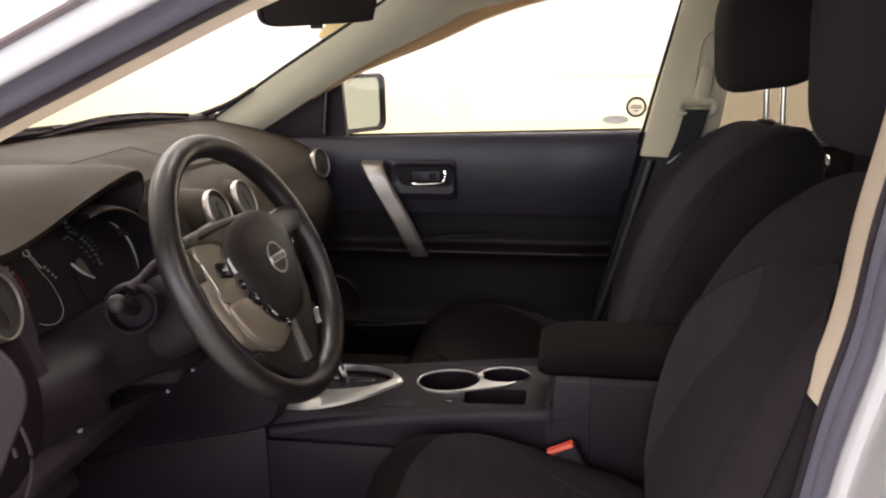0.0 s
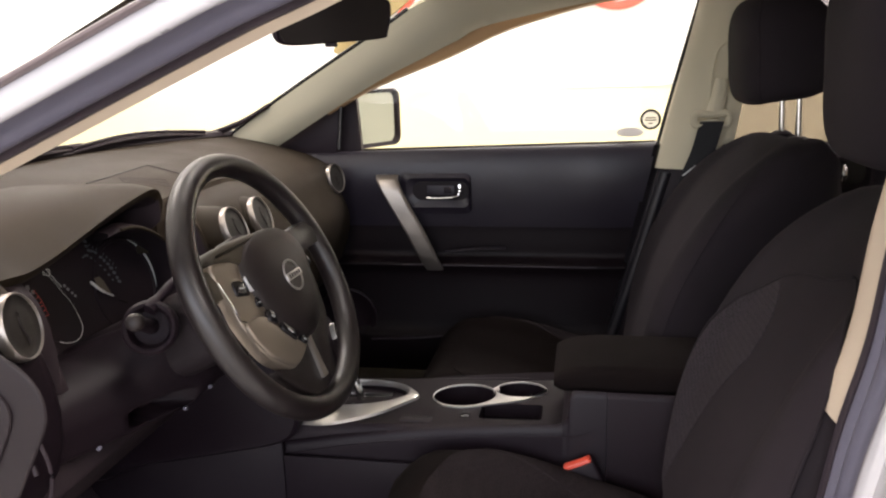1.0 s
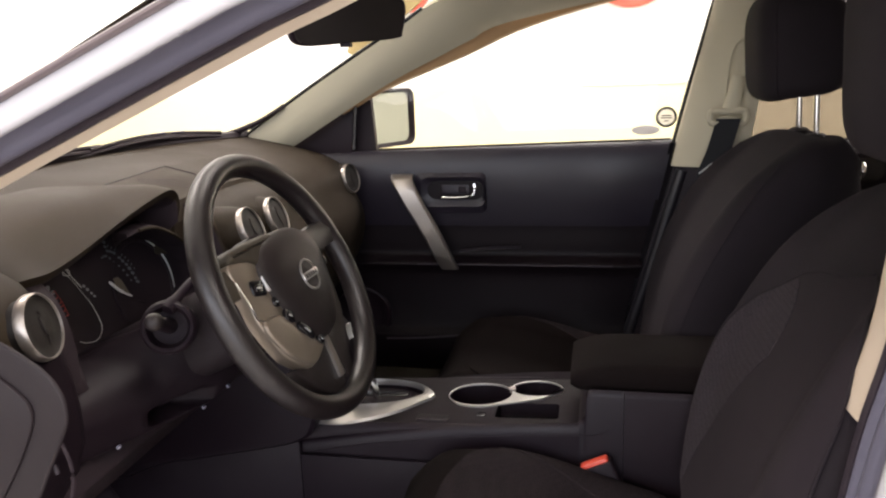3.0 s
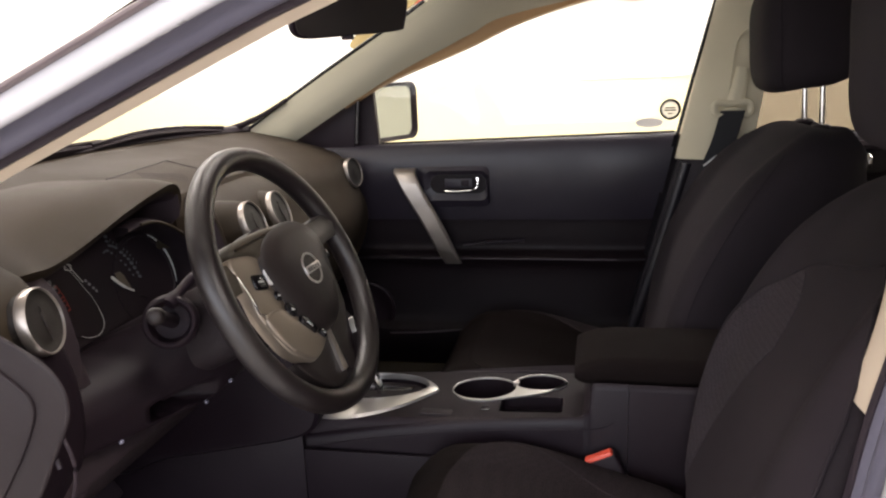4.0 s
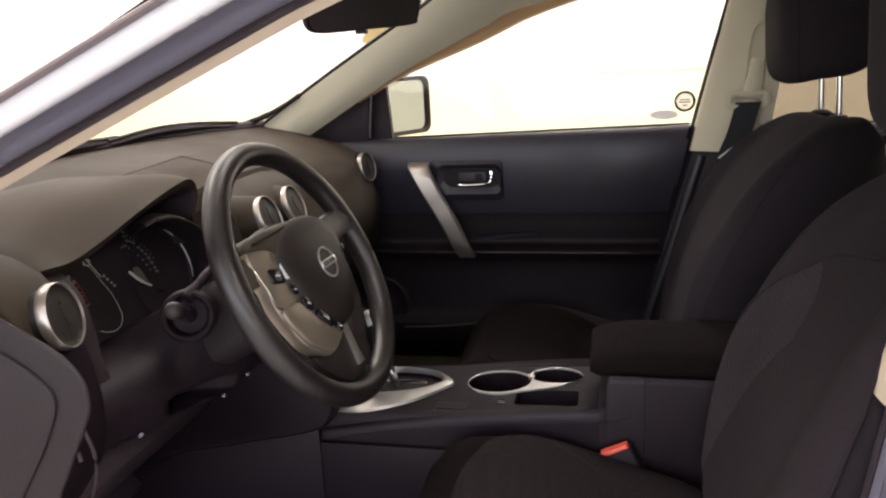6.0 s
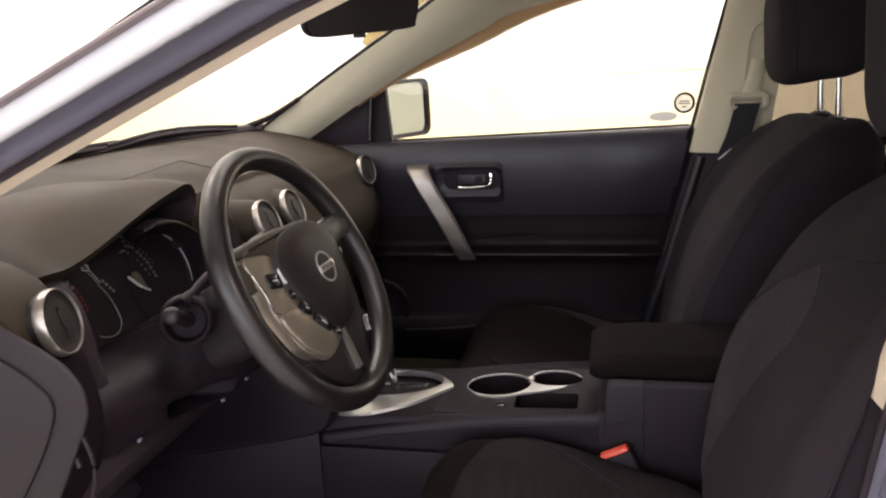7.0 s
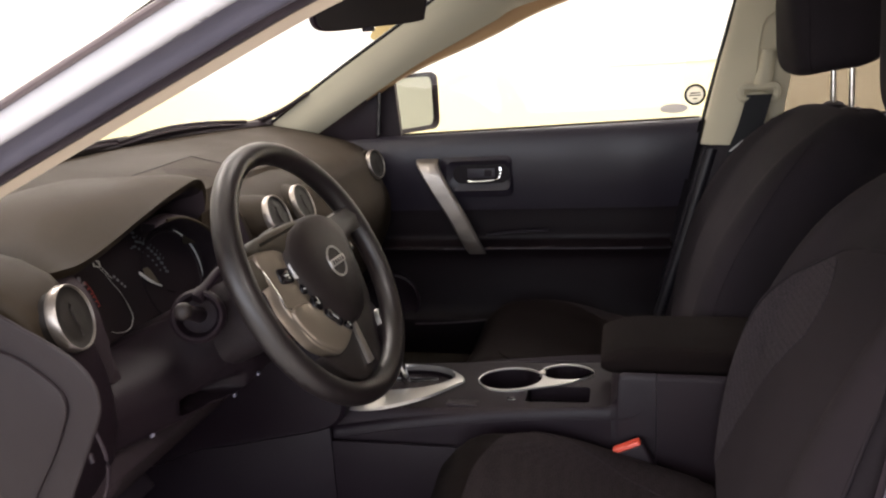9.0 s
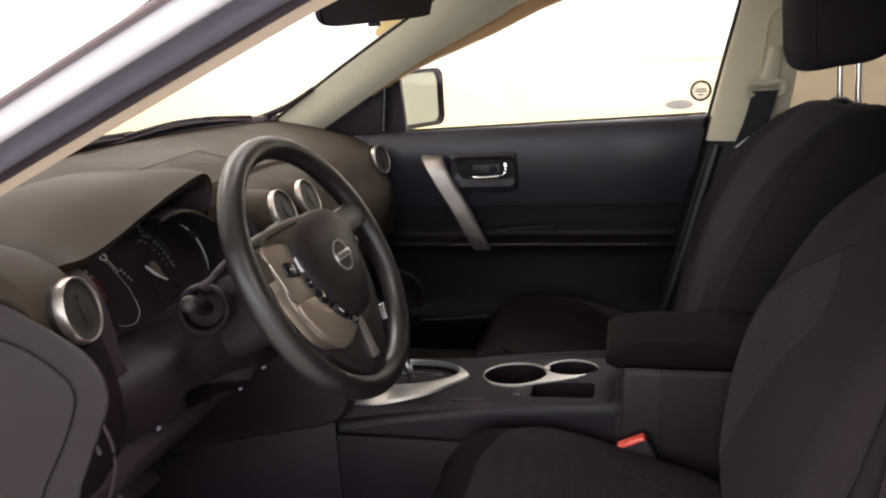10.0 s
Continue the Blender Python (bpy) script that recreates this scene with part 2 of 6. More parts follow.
def rounded(w, h, r, n=5, cx=0.0, cy=0.0):
    """The outline of a rounded rectangle."""
    out = []
    for sx, sy, a in ((1, 1, 0), (-1, 1, 90), (-1, -1, 180), (1, -1, 270)):
        for i in range(n):
            t = radians(a + 90 * i / (n - 1))
            out.append((cx + sx * (w / 2 - r) + r * math.cos(t), cy + sy * (h / 2 - r) + r * math.sin(t)))
    return out


def ring_plate(outer, inner, thick, m=Matrix(), bulge=0.0):
    """A flat frame between two outlines of equal count, with a slightly domed face."""
    def lay(o, z):
        return [m @ Vector((p[0], p[1], z)) for p in o]
    mid = [((a[0] + b[0]) / 2, (a[1] + b[1]) / 2) for a, b in zip(outer, inner)]
    return loft([lay(outer, -thick), lay(outer, 0), lay(mid, bulge), lay(inner, 0), lay(inner, -thick)], caps=False, around=True)


def join(*many):
    out = bmesh.new()
    for b in many:
        tmp = bpy.data.meshes.new("tmp")
        b.to_mesh(tmp)
        out.from_mesh(tmp)
        bpy.data.meshes.remove(tmp)
        b.free()
    return out


def where(ob):
    """The place of a thing or part whose parents are all unturned."""
    p = Vector(ob.location)
    while ob.parent:
        ob = ob.parent
        p += ob.location
    return p


def part(name, bm, mat, parent=None, label="", smooth=True, sharp=40):
    """Links the bmesh, given in the world's metres, as one mesh object under a thing or part."""
    bm.normal_update()
    for f in bm.faces:
        f.smooth = smooth
    for e in bm.edges:
        if len(e.link_faces) == 2 and e.calc_face_angle(0) > radians(sharp):
            e.smooth = False
    lo = Vector([min(v.co[i] for v in bm.verts) for i in range(3)])
    hi = Vector([max(v.co[i] for v in bm.verts) for i in range(3)])
    c = (lo + hi) / 2
    bmesh.ops.translate(bm, vec=-c, verts=bm.verts)
    mesh = bpy.data.meshes.new(name)
    bm.to_mesh(mesh)
    bm.free()
    mesh.materials.append(mat)
    ob = new(name, mesh)
    if parent is not None:
        ob.parent = parent
        ob.location = c - where(parent)
    else:
        ob.location = c
    if label:
        tagged(ob, label)
    return ob


def thing(name, base, label, category, group="", kind=""):
    ob = new(name)
    ob.empty_display_size = 0.05
    ob.location = base
    return tagged(ob, label, category, group, kind)


def mirrored(pts):
    return [(p[0], -p[1], p[2]) for p in pts]


# ---- the showroom ----
def room():
    floor = part("floor", rbox((0.2, -0.4, -0.05), (10.4, 9.2, 0.1), 0), M_TILE)
    tagged(floor, "pale glossy tiled showroom floor", "floor", kind="structure")
    ceil = part("ceiling", rbox((0.2, -0.4, 3.46), (10.4, 9.2, 0.1), 0), M_CEIL)
    tagged(ceil, "plain white painted showroom ceiling", "ceiling", kind="structure")
    # far wall: white above a thin rail, cream below
    wall = part("wall_north", rbox((0.2, 4.1, 1.705), (10.4, 0.2, 3.41), 0), M_WALL)
    tagged(wall, "bright white painted showroom wall", "wall", kind="structure")
    part("wainscot", rbox((0.2, 3.992, 0.553), (10.4, 0.016, 1.106), 0.002), M_CREAM, wall, "cream painted lower wall panel")
    part("rail", rbox((0.60, 3.988, 1.109), (0.72, 0.022, 0.006), 0.002), M_RAIL, wall, "thin pale rail on the wall")
    part("rail_end", rbox((0.956, 3.983, 1.1155), (0.078, 0.012, 0.004), 0.001), M_SEALGREY, wall, "short dark end of the rail")
    for name, c, s in (("wall_east", (5.3, -0.4, 1.705), (0.2, 9.0, 3.41)), ("wall_west", (-4.9, -0.4, 1.705), (0.2, 9.0, 3.41))):
        w = part(name, rbox(c, s, 0), M_EAST if name == "wall_east" else M_WALL)
        tagged(w, "plain painted showroom wall", "wall", kind="structure")
    # assumed front behind the camera, unseen: piers and beams round one wide opening
    south = thing("wall_south", (0.2, -5.1, 0), "unseen white wall round an assumed window opening", "wall", kind="structure")
    for c, s in (((-3.9, -5.1, 1.705), (1.9, 0.2, 3.41)), ((4.25, -5.1, 1.705), (1.9, 0.2, 3.41)),
                 ((0.175, -5.1, 0.25), (6.25, 0.2, 0.5)), ((0.175, -5.1, 3.2), (6.25, 0.2, 0.42))):
        part("wall_panel", rbox(c, s, 0), M_WALL, south)
    # panels for the added lamps, none in view
    for lx, ly in LAMPS:
        lamp = thing("added_ceiling_light", (lx, ly, 3.41), "unseen added ceiling light panel", "ceiling light", "showroom ceiling lights")
        part("frame", ring_plate(rounded(1.3, 0.7, 0.02, cx=0), rounded(1.2, 0.6, 0.01, cx=0), 0.03, Matrix.Translation((lx, ly, 3.38)), 0.0), M_CEIL, lamp)
        part("diffuser", rbox((lx, ly, 3.395), (1.2, 0.6, 0.01), 0), M_LAMP, lamp)


def wall_sign():
    """Part of a large sign on the far wall: red round strokes crossed by a tan swoosh."""
    sign = thing("wall_sign", (-0.2, 3.99, 1.4), "large red and tan sign fixed on the white wall", "sign")
    m = Matrix(((1, 0, 0, 0), (0, 0, -1, 3.975), (0, 1, 0, 0), (0, 0, 0, 1)))
    for cx, cz, a, b in ((0.60, 1.97, 0.34, 0.37),):
        part("red_stroke", ring_plate(ellipse(cx, cz, a, b, 40), ellipse(cx, cz, a - 0.10, b - 0.05, 40), 0.02, m, 0.002), M_SIGN, sign, "curved red stroke")
    part("red_stroke", slab([(-0.68, 1.68), (-0.60, 1.68), (-0.60, 2.4), (-0.68, 2.4)], 0.02, m, 0.004), M_SIGN, sign, "straight red stroke")
    part("red_stroke", slab([(-1.158, 1.69), (-1.098, 1.69), (-1.098, 2.4), (-1.158, 2.4)], 0.02, m, 0.004), M_SIGN, sign, "straight red stroke")
    bow = spline([(-0.875, 1.625, 0), (-0.80, 1.655, 0), (-0.70, 1.80, 0), (-0.66, 2.1, 0), (-0.71, 2.1, 0), (-0.755, 1.84, 0), (-0.82, 1.70, 0)], 4, closed=True)
    part("red_stroke", slab([(p.x, p.y) for p in bow], 0.02, m, 0.004), M_SIGN, sign, "curved red stroke")
    m2 = m.copy()
    m2[1][3] = 3.95
    up = [(-1.335, 1.40), (-1.25, 1.50), (-1.09, 1.64), (-0.95, 1.80), (-0.80, 1.98)]
    low = [(-0.62, 1.90), (-0.76, 1.73), (-0.95, 1.585), (-1.15, 1.41), (-1.28, 1.37)]
    part("swoosh", slab([(p[0], p[1]) for p in spline([(*q, 0) for q in up + low], 4, closed=True)], 0.02, m2, 0.004), M_GOLD, sign, "tan curved swoosh board")
    bar = [(0.10, 1.60), (0.30, 1.625), (0.56, 1.675), (0.80, 1.76), (0.80, 1.86), (0.4, 1.80), (0.1, 1.74)]
    part("swoosh", slab([(p[0], p[1]) for p in spline([(*q, 0) for q in bar], 4, closed=True)], 0.02, m2, 0.004), M_GOLD, sign, "tan curved swoosh board")


# ---- the car's shell ----
# the door opening of the near side: (x, z), then how far the section has gone over from front pillar to centre pillar
OPENING = [(-0.62, 1.0, 0), (-0.42, 1.09, 0), (-0.235, 1.171, 0), (-0.131, 1.216, 0), (0.011, 1.277, 0), (0.103, 1.316, 0), (0.183, 1.347, 0), (0.36, 1.425, 0.2), (0.52, 1.462, 0.5), (0.64, 1.44, 0.8),
           (0.690, 1.36, 1), (0.688, 1.24, 1), (0.670, 1.122, 1), (0.660, 1.028, 1), (0.642, 0.938, 1), (0.623, 0.813, 1), (0.58, 0.60, 1)]


def opening_strip(section_a, section_b, first, last):
    """A strip along the door opening; sections are (outward, y) at the front pillar and at the centre pillar."""
    path = spline(OPENING, 6)
    ring = []
    lo, hi = first * 6, last * 6
    for i in range(lo, hi + 1):
        a, b = path[max(i - 1, 0)], path[min(i + 1, len(path) - 1)]
        d = Vector((b.x - a.x, b.y - a.y)).normalized()
        out = Vector((-d.y, d.x))
        w = min(1, max(0, path[i].z))
        w = w * w * (3 - 2 * w)
        row = []
        for (oa, ya), (ob_, yb) in zip(section_a, section_b):
            o, y = oa + (ob_ - oa) * w, ya + (yb - ya) * w
            row.append(Vector((path[i].x + out.x * o, y, path[i].y + out.y * o)))
        ring.append(row)
    return loft(ring)


def car_shell():
    car = thing("car_shell", (0.2, 0, 0.3), "silver car body with beige pillar trim and open driver door", "car")
    # near door frame: beige trim, rubber seal, painted flange
    part("pillar_trim", opening_strip([(0.03, -0.62), (0.010, -0.64), (0.0025, -0.652), (0.0, -0.660), (0.0086, -0.680), (0.03, -0.680)],
                                      [(0.05, -0.590), (0.006, -0.588), (0.001, -0.595), (0.0, -0.604), (0.001, -0.622), (0.003, -0.640)], 0, 14), M_BEIGE_N, car, "smooth beige pillar trim")
    part("door_seal", opening_strip([(0.03, -0.6815), (0.0085, -0.6815), (0.005, -0.686), (0.005, -0.693), (0.0095, -0.698), (0.011, -0.704), (0.0085, -0.711), (0.03, -0.711)],
                                    [(0.04, -0.6415), (0.003, -0.6415), (-0.002, -0.645), (-0.002, -0.650), (0.001, -0.654), (0.0, -0.657), (-0.003, -0.660), (0.03, -0.660)], 0, 16), M_RUBBER, car, "dark rubber door seal")
    part("seal_carrier", opening_strip([(0.03, -0.7125), (0.0150, -0.7125), (0.0090, -0.7150), (0.0062, -0.720), (0.0060, -0.727), (0.0080, -0.735), (0.0122, -0.741), (0.0150, -0.748), (0.0152, -0.756), (0.0180, -0.762), (0.0160, -0.771), (0.04, -0.771)],
                                       [(0.03, -0.6615), (0.002, -0.6615), (-0.003, -0.665), (-0.004, -0.671), (-0.001, -0.677), (0.000, -0.682), (-0.004, -0.688), (-0.006, -0.698), (-0.004, -0.708), (-0.002, -0.714), (-0.006, -0.728), (0.03, -0.728)], 0, 16), M_CARRIER, car, "grey ribbed seal carrier")
    part("door_flange", opening_strip([(0.0160, -0.7725), (0.0168, -0.7765), (0.0195, -0.7795), (0.0240, -0.7818), (0.0255, -0.7816), (0.0290, -0.7830), (0.0305, -0.7826), (0.0345, -0.7828), (0.0385, -0.7812), (0.044, -0.768), (0.046, -0.72), (0.046, -0.70), (0.035, -0.70), (0.03, -0.765)],
                                      [(-0.006, -0.7295), (-0.0085, -0.733), (-0.0090, -0.739), (-0.0060, -0.746), (-0.0010, -0.750), (-0.0020, -0.757), (-0.0050, -0.775), (-0.0080, -0.800), (-0.012, -0.830), (0.0, -0.845), (0.10, -0.845), (0.10, -0.74), (0.05, -0.735)], 0, 16), M_BODY, car, "silver painted door frame")
    part("roof_moulding", opening_strip([(0.0385, -0.7835), (0.0388, -0.7872), (0.0405, -0.7898), (0.0428, -0.7902), (0.0450, -0.786), (0.0455, -0.772), (0.0385, -0.775)], [(-0.008, -0.80), (0.0, -0.806), (0.02, -0.812), (0.03, -0.812), (0.04, -0.812), (0.04, -0.80), (0.0, -0.80)], 0, 10), M_SEALGREY, car, "grey moulding strip")
    # far front pillar: outer and inner edge with a rounded face between
    fore = spline([(-0.66, 0.64, 1.045), (-0.566, 0.63, 1.106), (-0.353, 0.61, 1.236), (-0.103, 0.575, 1.375), (0.018, 0.557, 1.439), (0.25, 0.50, 1.50), (0.7, 0.47, 1.52), (1.3, 0.45, 1.50)], 8)
    aft = spline([(-0.50, 0.668, 1.04), (-0.417, 0.664, 1.088), (-0.165, 0.66, 1.233), (0.0, 0.658, 1.310), (0.07, 0.652, 1.341), (0.20, 0.635, 1.387), (0.70, 0.60, 1.455), (1.3, 0.60, 1.455)], 8)
    for side in (1, -1):
        rows = []
        for a, b in zip(fore, aft):
            mid = (a + b) / 2 + Vector((0.01, -0.022, 0.0))
            line = [a + Vector((0, 0.03, 0.012)), a, a * 0.72 + b * 0.28 + Vector((0.004, -0.014, 0)), mid, a * 0.2 + b * 0.8 + Vector((0.006, -0.016, 0)), b, b + Vector((0, 0.03, 0.008))]
            rows.append([Vector((p.x, p.y * side, p.z)) for p in line])
        if side == 1:
            part("front_pillar_trim", loft(rows), M_BEIGE, car, "beige front pillar trim")
    part("glass_edge", tube([p + Vector((-0.004, 0.004, 0.002)) for p in fore[4:30]], 0.006, 8), M_GLOSS, car, "black windscreen edge")
    # far centre pillar: beige above, black below
    up = [(0.585, 0.700, 1.006), (0.605, 0.696, 1.10), (0.640, 0.690, 1.26), (0.672, 0.680, 1.41), (0.685, 0.665, 1.48)]
    bk = [(0.760, 0.655, 1.006), (0.772, 0.650, 1.10), (0.795, 0.640, 1.26), (0.83, 0.625, 1.41), (0.86, 0.60, 1.48)]
    rows = []
    for a, b in zip(spline(up, 5), spline(bk, 5)):
        rows.append([a + Vector((0, 0.05, 0)), a, a + Vector((0.012, -0.012, 0)), a * 0.6 + b * 0.4 + Vector((0, -0.016, 0)), a * 0.2 + b * 0.8 + Vector((0, -0.012, 0)), b, b + Vector((0, 0.06, 0))])
    part("centre_pillar_trim", loft(rows), M_BEIGE, car, "beige centre pillar trim")
    part("door_jamb", loft([[Vector((x0, 0.705, z)), Vector((x0 + 0.05, 0.715, z)), Vector((x0 + 0.05, 0.80, z)), Vector((x0, 0.80, z))] for x0, z in ((0.450, 0.42), (0.468, 0.55), (0.581, 1.066))]), M_GLOSS, car, "black door jamb")
    rows = []
    for t in (0, 0.5, 1):
        x0, x1, z = 0.42 + 0.17 * t, 0.72 + 0.045 * t, 0.42 + 0.583 * t
        rows.append([Vector(p) for p in ((x0, 0.77, z), (x0, 0.712, z), (x0 + 0.03, 0.700, z), ((x0 + x1) / 2, 0.676, z), (x1 - 0.01, 0.655, z), (x1, 0.66, z), (x1, 0.75, z))])
    part("centre_pillar_lower_trim", loft(rows), M_BLACK, car, "black lower pillar trim")
    # paler bluish tube puts the trim edge's highlight into shape and colour
    part("pillar_edge", tube([(0.612, 0.701, 0.995), (0.535, 0.701, 0.71), (0.458, 0.701, 0.45)], 0.015, 12), M_EDGE, car, "highlight painted along the lower pillar trim edge")
    # roof lining and outer skin
    rows = []
    for x, z, w in ((0.02, 1.445, 0.56), (0.10, 1.478, 0.56), (0.3, 1.505, 0.555), (0.8, 1.525, 0.54), (1.4, 1.515, 0.54), (2.0, 1.47, 0.54), (2.3, 1.40, 0.54)):
        rows.append([Vector((x - 0.07 * (1 - (v / 0.6) ** 2) * (x < 0.2), v / 0.6 * w, z + 0.03 * (1 - (v / 0.6) ** 2))) for v in np.linspace(-0.6, 0.6, 13)]
                    + [Vector((x - 0.07 * (x < 0.2), v / 0.6 * (w + 0.06), z + 0.075 + 0.03 * (1 - (v / 0.6) ** 2))) for v in np.linspace(0.6, -0.6, 13)])
    part("roof", loft(rows), M_LINING, car, "beige cloth roof lining")
    part("roof_skin", loft([[p + Vector((0, 0, 0.004 if i < 13 else 0.012)) for i, p in enumerate(list(reversed(r[13:])) + r[13:])] for r in rows]), M_BODY, car, "silver painted roof")
    for y in (0.62, -0.66):
        part("roof_rail", tube(spline([(0.34, y, 1.475), (0.7, y, 1.505), (1.4, y, 1.50), (2.3, y, 1.40)], 5), 0.055, 10), M_BODY, car)
    # floor, bulkhead, tail and far sill
    part("floor_pan", rbox((0.75, 0, 0.37), (3.1, 1.5, 0.06), 0.01), M_CARPET, car, "dark floor carpet")
    part("tunnel", rbox((0.7, 0, 0.42), (2.8, 0.26, 0.1), 0.03), M_CARPET, car)
    part("bulkhead", rbox((-0.86, 0, 0.72), (0.05, 1.48, 0.7), 0.01), M_CARPET, car)
    part("tail_panel", rbox((2.3, 0, 0.9), (0.06, 1.4, 1.0), 0.01), M_LINING, car)
    part("sill", rbox((0.2, -0.74, 0.38), (1.9, 0.16, 0.12), 0.03), M_BODY, car)
    part("side_panel", rbox((1.5, -0.72, 0.95), (1.5, 0.06, 1.05), 0.02), M_BODY, car)
    part("front_wing", rbox((-0.78, -0.74, 0.74), (0.12, 0.16, 0.66), 0.02), M_BODY, car)
    part("cowl", rbox((-0.86, 0, 1.03), (0.26, 1.5, 0.05), 0.02), M_GLOSS, car)
    part("front_wing", rbox((-0.72, 0.76, 0.74), (0.3, 0.16, 0.66), 0.02), M_BODY, car)
    # wheels that carry the car
    for x in (-0.75, 1.90):
        for sy in (-1, 1):
            m = frame_at((x, sy * 0.72, 0.33), (0, sy, 0))
            tyre = part("tyre", lathe([(0.20, -0.10), (0.31, -0.10), (0.328, -0.075), (0.33, 0.0), (0.328, 0.075), (0.31, 0.10), (0.215, 0.10), (0.20, 0.085)], m, 40, caps=False), M_RUBBER, car, "black rubber tyre")
            part("rim", lathe([(0.20, -0.09), (0.215, 0.088), (0.20, 0.080), (0.10, 0.060), (0.03, 0.064), (0.002, 0.064)], m, 40), M_SILVER, tyre, "silver wheel rim")
    # windscreen with its dark border
    rows = []
    for t in np.linspace(0, 1, 9):
        row = []
        for v in np.linspace(-0.9, 1, 17):
            base = Vector((-0.69 + 0.12 * v * v, 0.645 * v, 1.118 - 0.012 * v * v))
            top = Vector((-0.06 + 0.11 * v * v, 0.56 * v, 1.475 - 0.035 * v * v))
            row.append(base.lerp(top, t) + Vector((0, 0, 0.03 * math.sin(math.pi * t) * (1 - v * v))))
        rows.append(row)
    screen = part("windscreen", loft(rows, closed=False), M_SCREEN, car, "clear windscreen")
    screen.visible_shadow = False
    part("screen_border", tube(spline([(-0.69 + 0.12 * v * v, 0.645 * v, 1.122 - 0.012 * v * v) for v in np.linspace(-1, 1, 9)], 4), 0.020, 8, flat=0.75), M_BLACK, car, "black windscreen border")
    part("screen_border", tube(spline([(-0.70, 0.595, 1.100), (-0.64, 0.600, 1.110), (-0.587, 0.602, 1.122), (-0.534, 0.606, 1.140), (-0.481, 0.610, 1.165), (-0.437, 0.613, 1.190)], 5), [0.010] * 8 + [0.008] * 8 + [0.0065] * 10, 8), M_BLACK, car, "black windscreen border")
    return car


def wipers():
    for pts in ([(-0.672, -0.36, 1.126), (-0.675, -0.10, 1.134), (-0.676, 0.14, 1.130)], [(-0.672, 0.10, 1.126), (-0.655, 0.26, 1.137), (-0.632, 0.40, 1.134), (-0.592, 0.54, 1.122)]):
        w = thing("windscreen_wiper", pts[0], "black wiper resting on the lower windscreen", "wiper", "windscreen wipers")
        path = [p + Vector((0, 0, 0.002)) for p in spline(pts, 6)]
        part("arm", tube([p + Vector((0, 0, 0.004)) for p in path], 0.0045, 8), M_BLACK, w)
        part("blade", tube([p - Vector((0, 0, 0.005)) for p in path], [0.004 + 0.007 * math.sin(math.pi * (i + 1) / (len(path) + 1)) for i in range(len(path))], 8, flat=0.9), M_BLACK, w)
        for k, size in ((0.38, 0.018), (0.5, 0.03), (0.58, 0.012), (0.68, 0.022)):
            part("clip", rbox(path[int(len(path) * k)] + Vector((0.004, 0, 0.008)), (0.008, size, 0.003), 0.001), M_CARRIER, w)


# ---- far doors ----
def door_grid(xf, xr, profile, rise=0.0):
    """A door lining: profile rows (z, y) from top to foot, between the front and rear edge lines x(z)."""
    rows = []
    us = np.linspace(0, 1, 14)
    for z, y in profile:
        a, b = xf(z), xr(z)
        row = [Vector((a + (b - a) * u, y + 0.012 * max(0, (u - 0.93) / 0.07) ** 2 + 0.012 * max(0, (0.05 - u) / 0.05) ** 2, z + rise * (u - 0.62) * min(1, max(0, (z - 0.9) / 0.15)))) for u in us]
        rows.append(row + [Vector((p.x, 0.78, p.z)) for p in reversed(row)])
    return loft(rows)


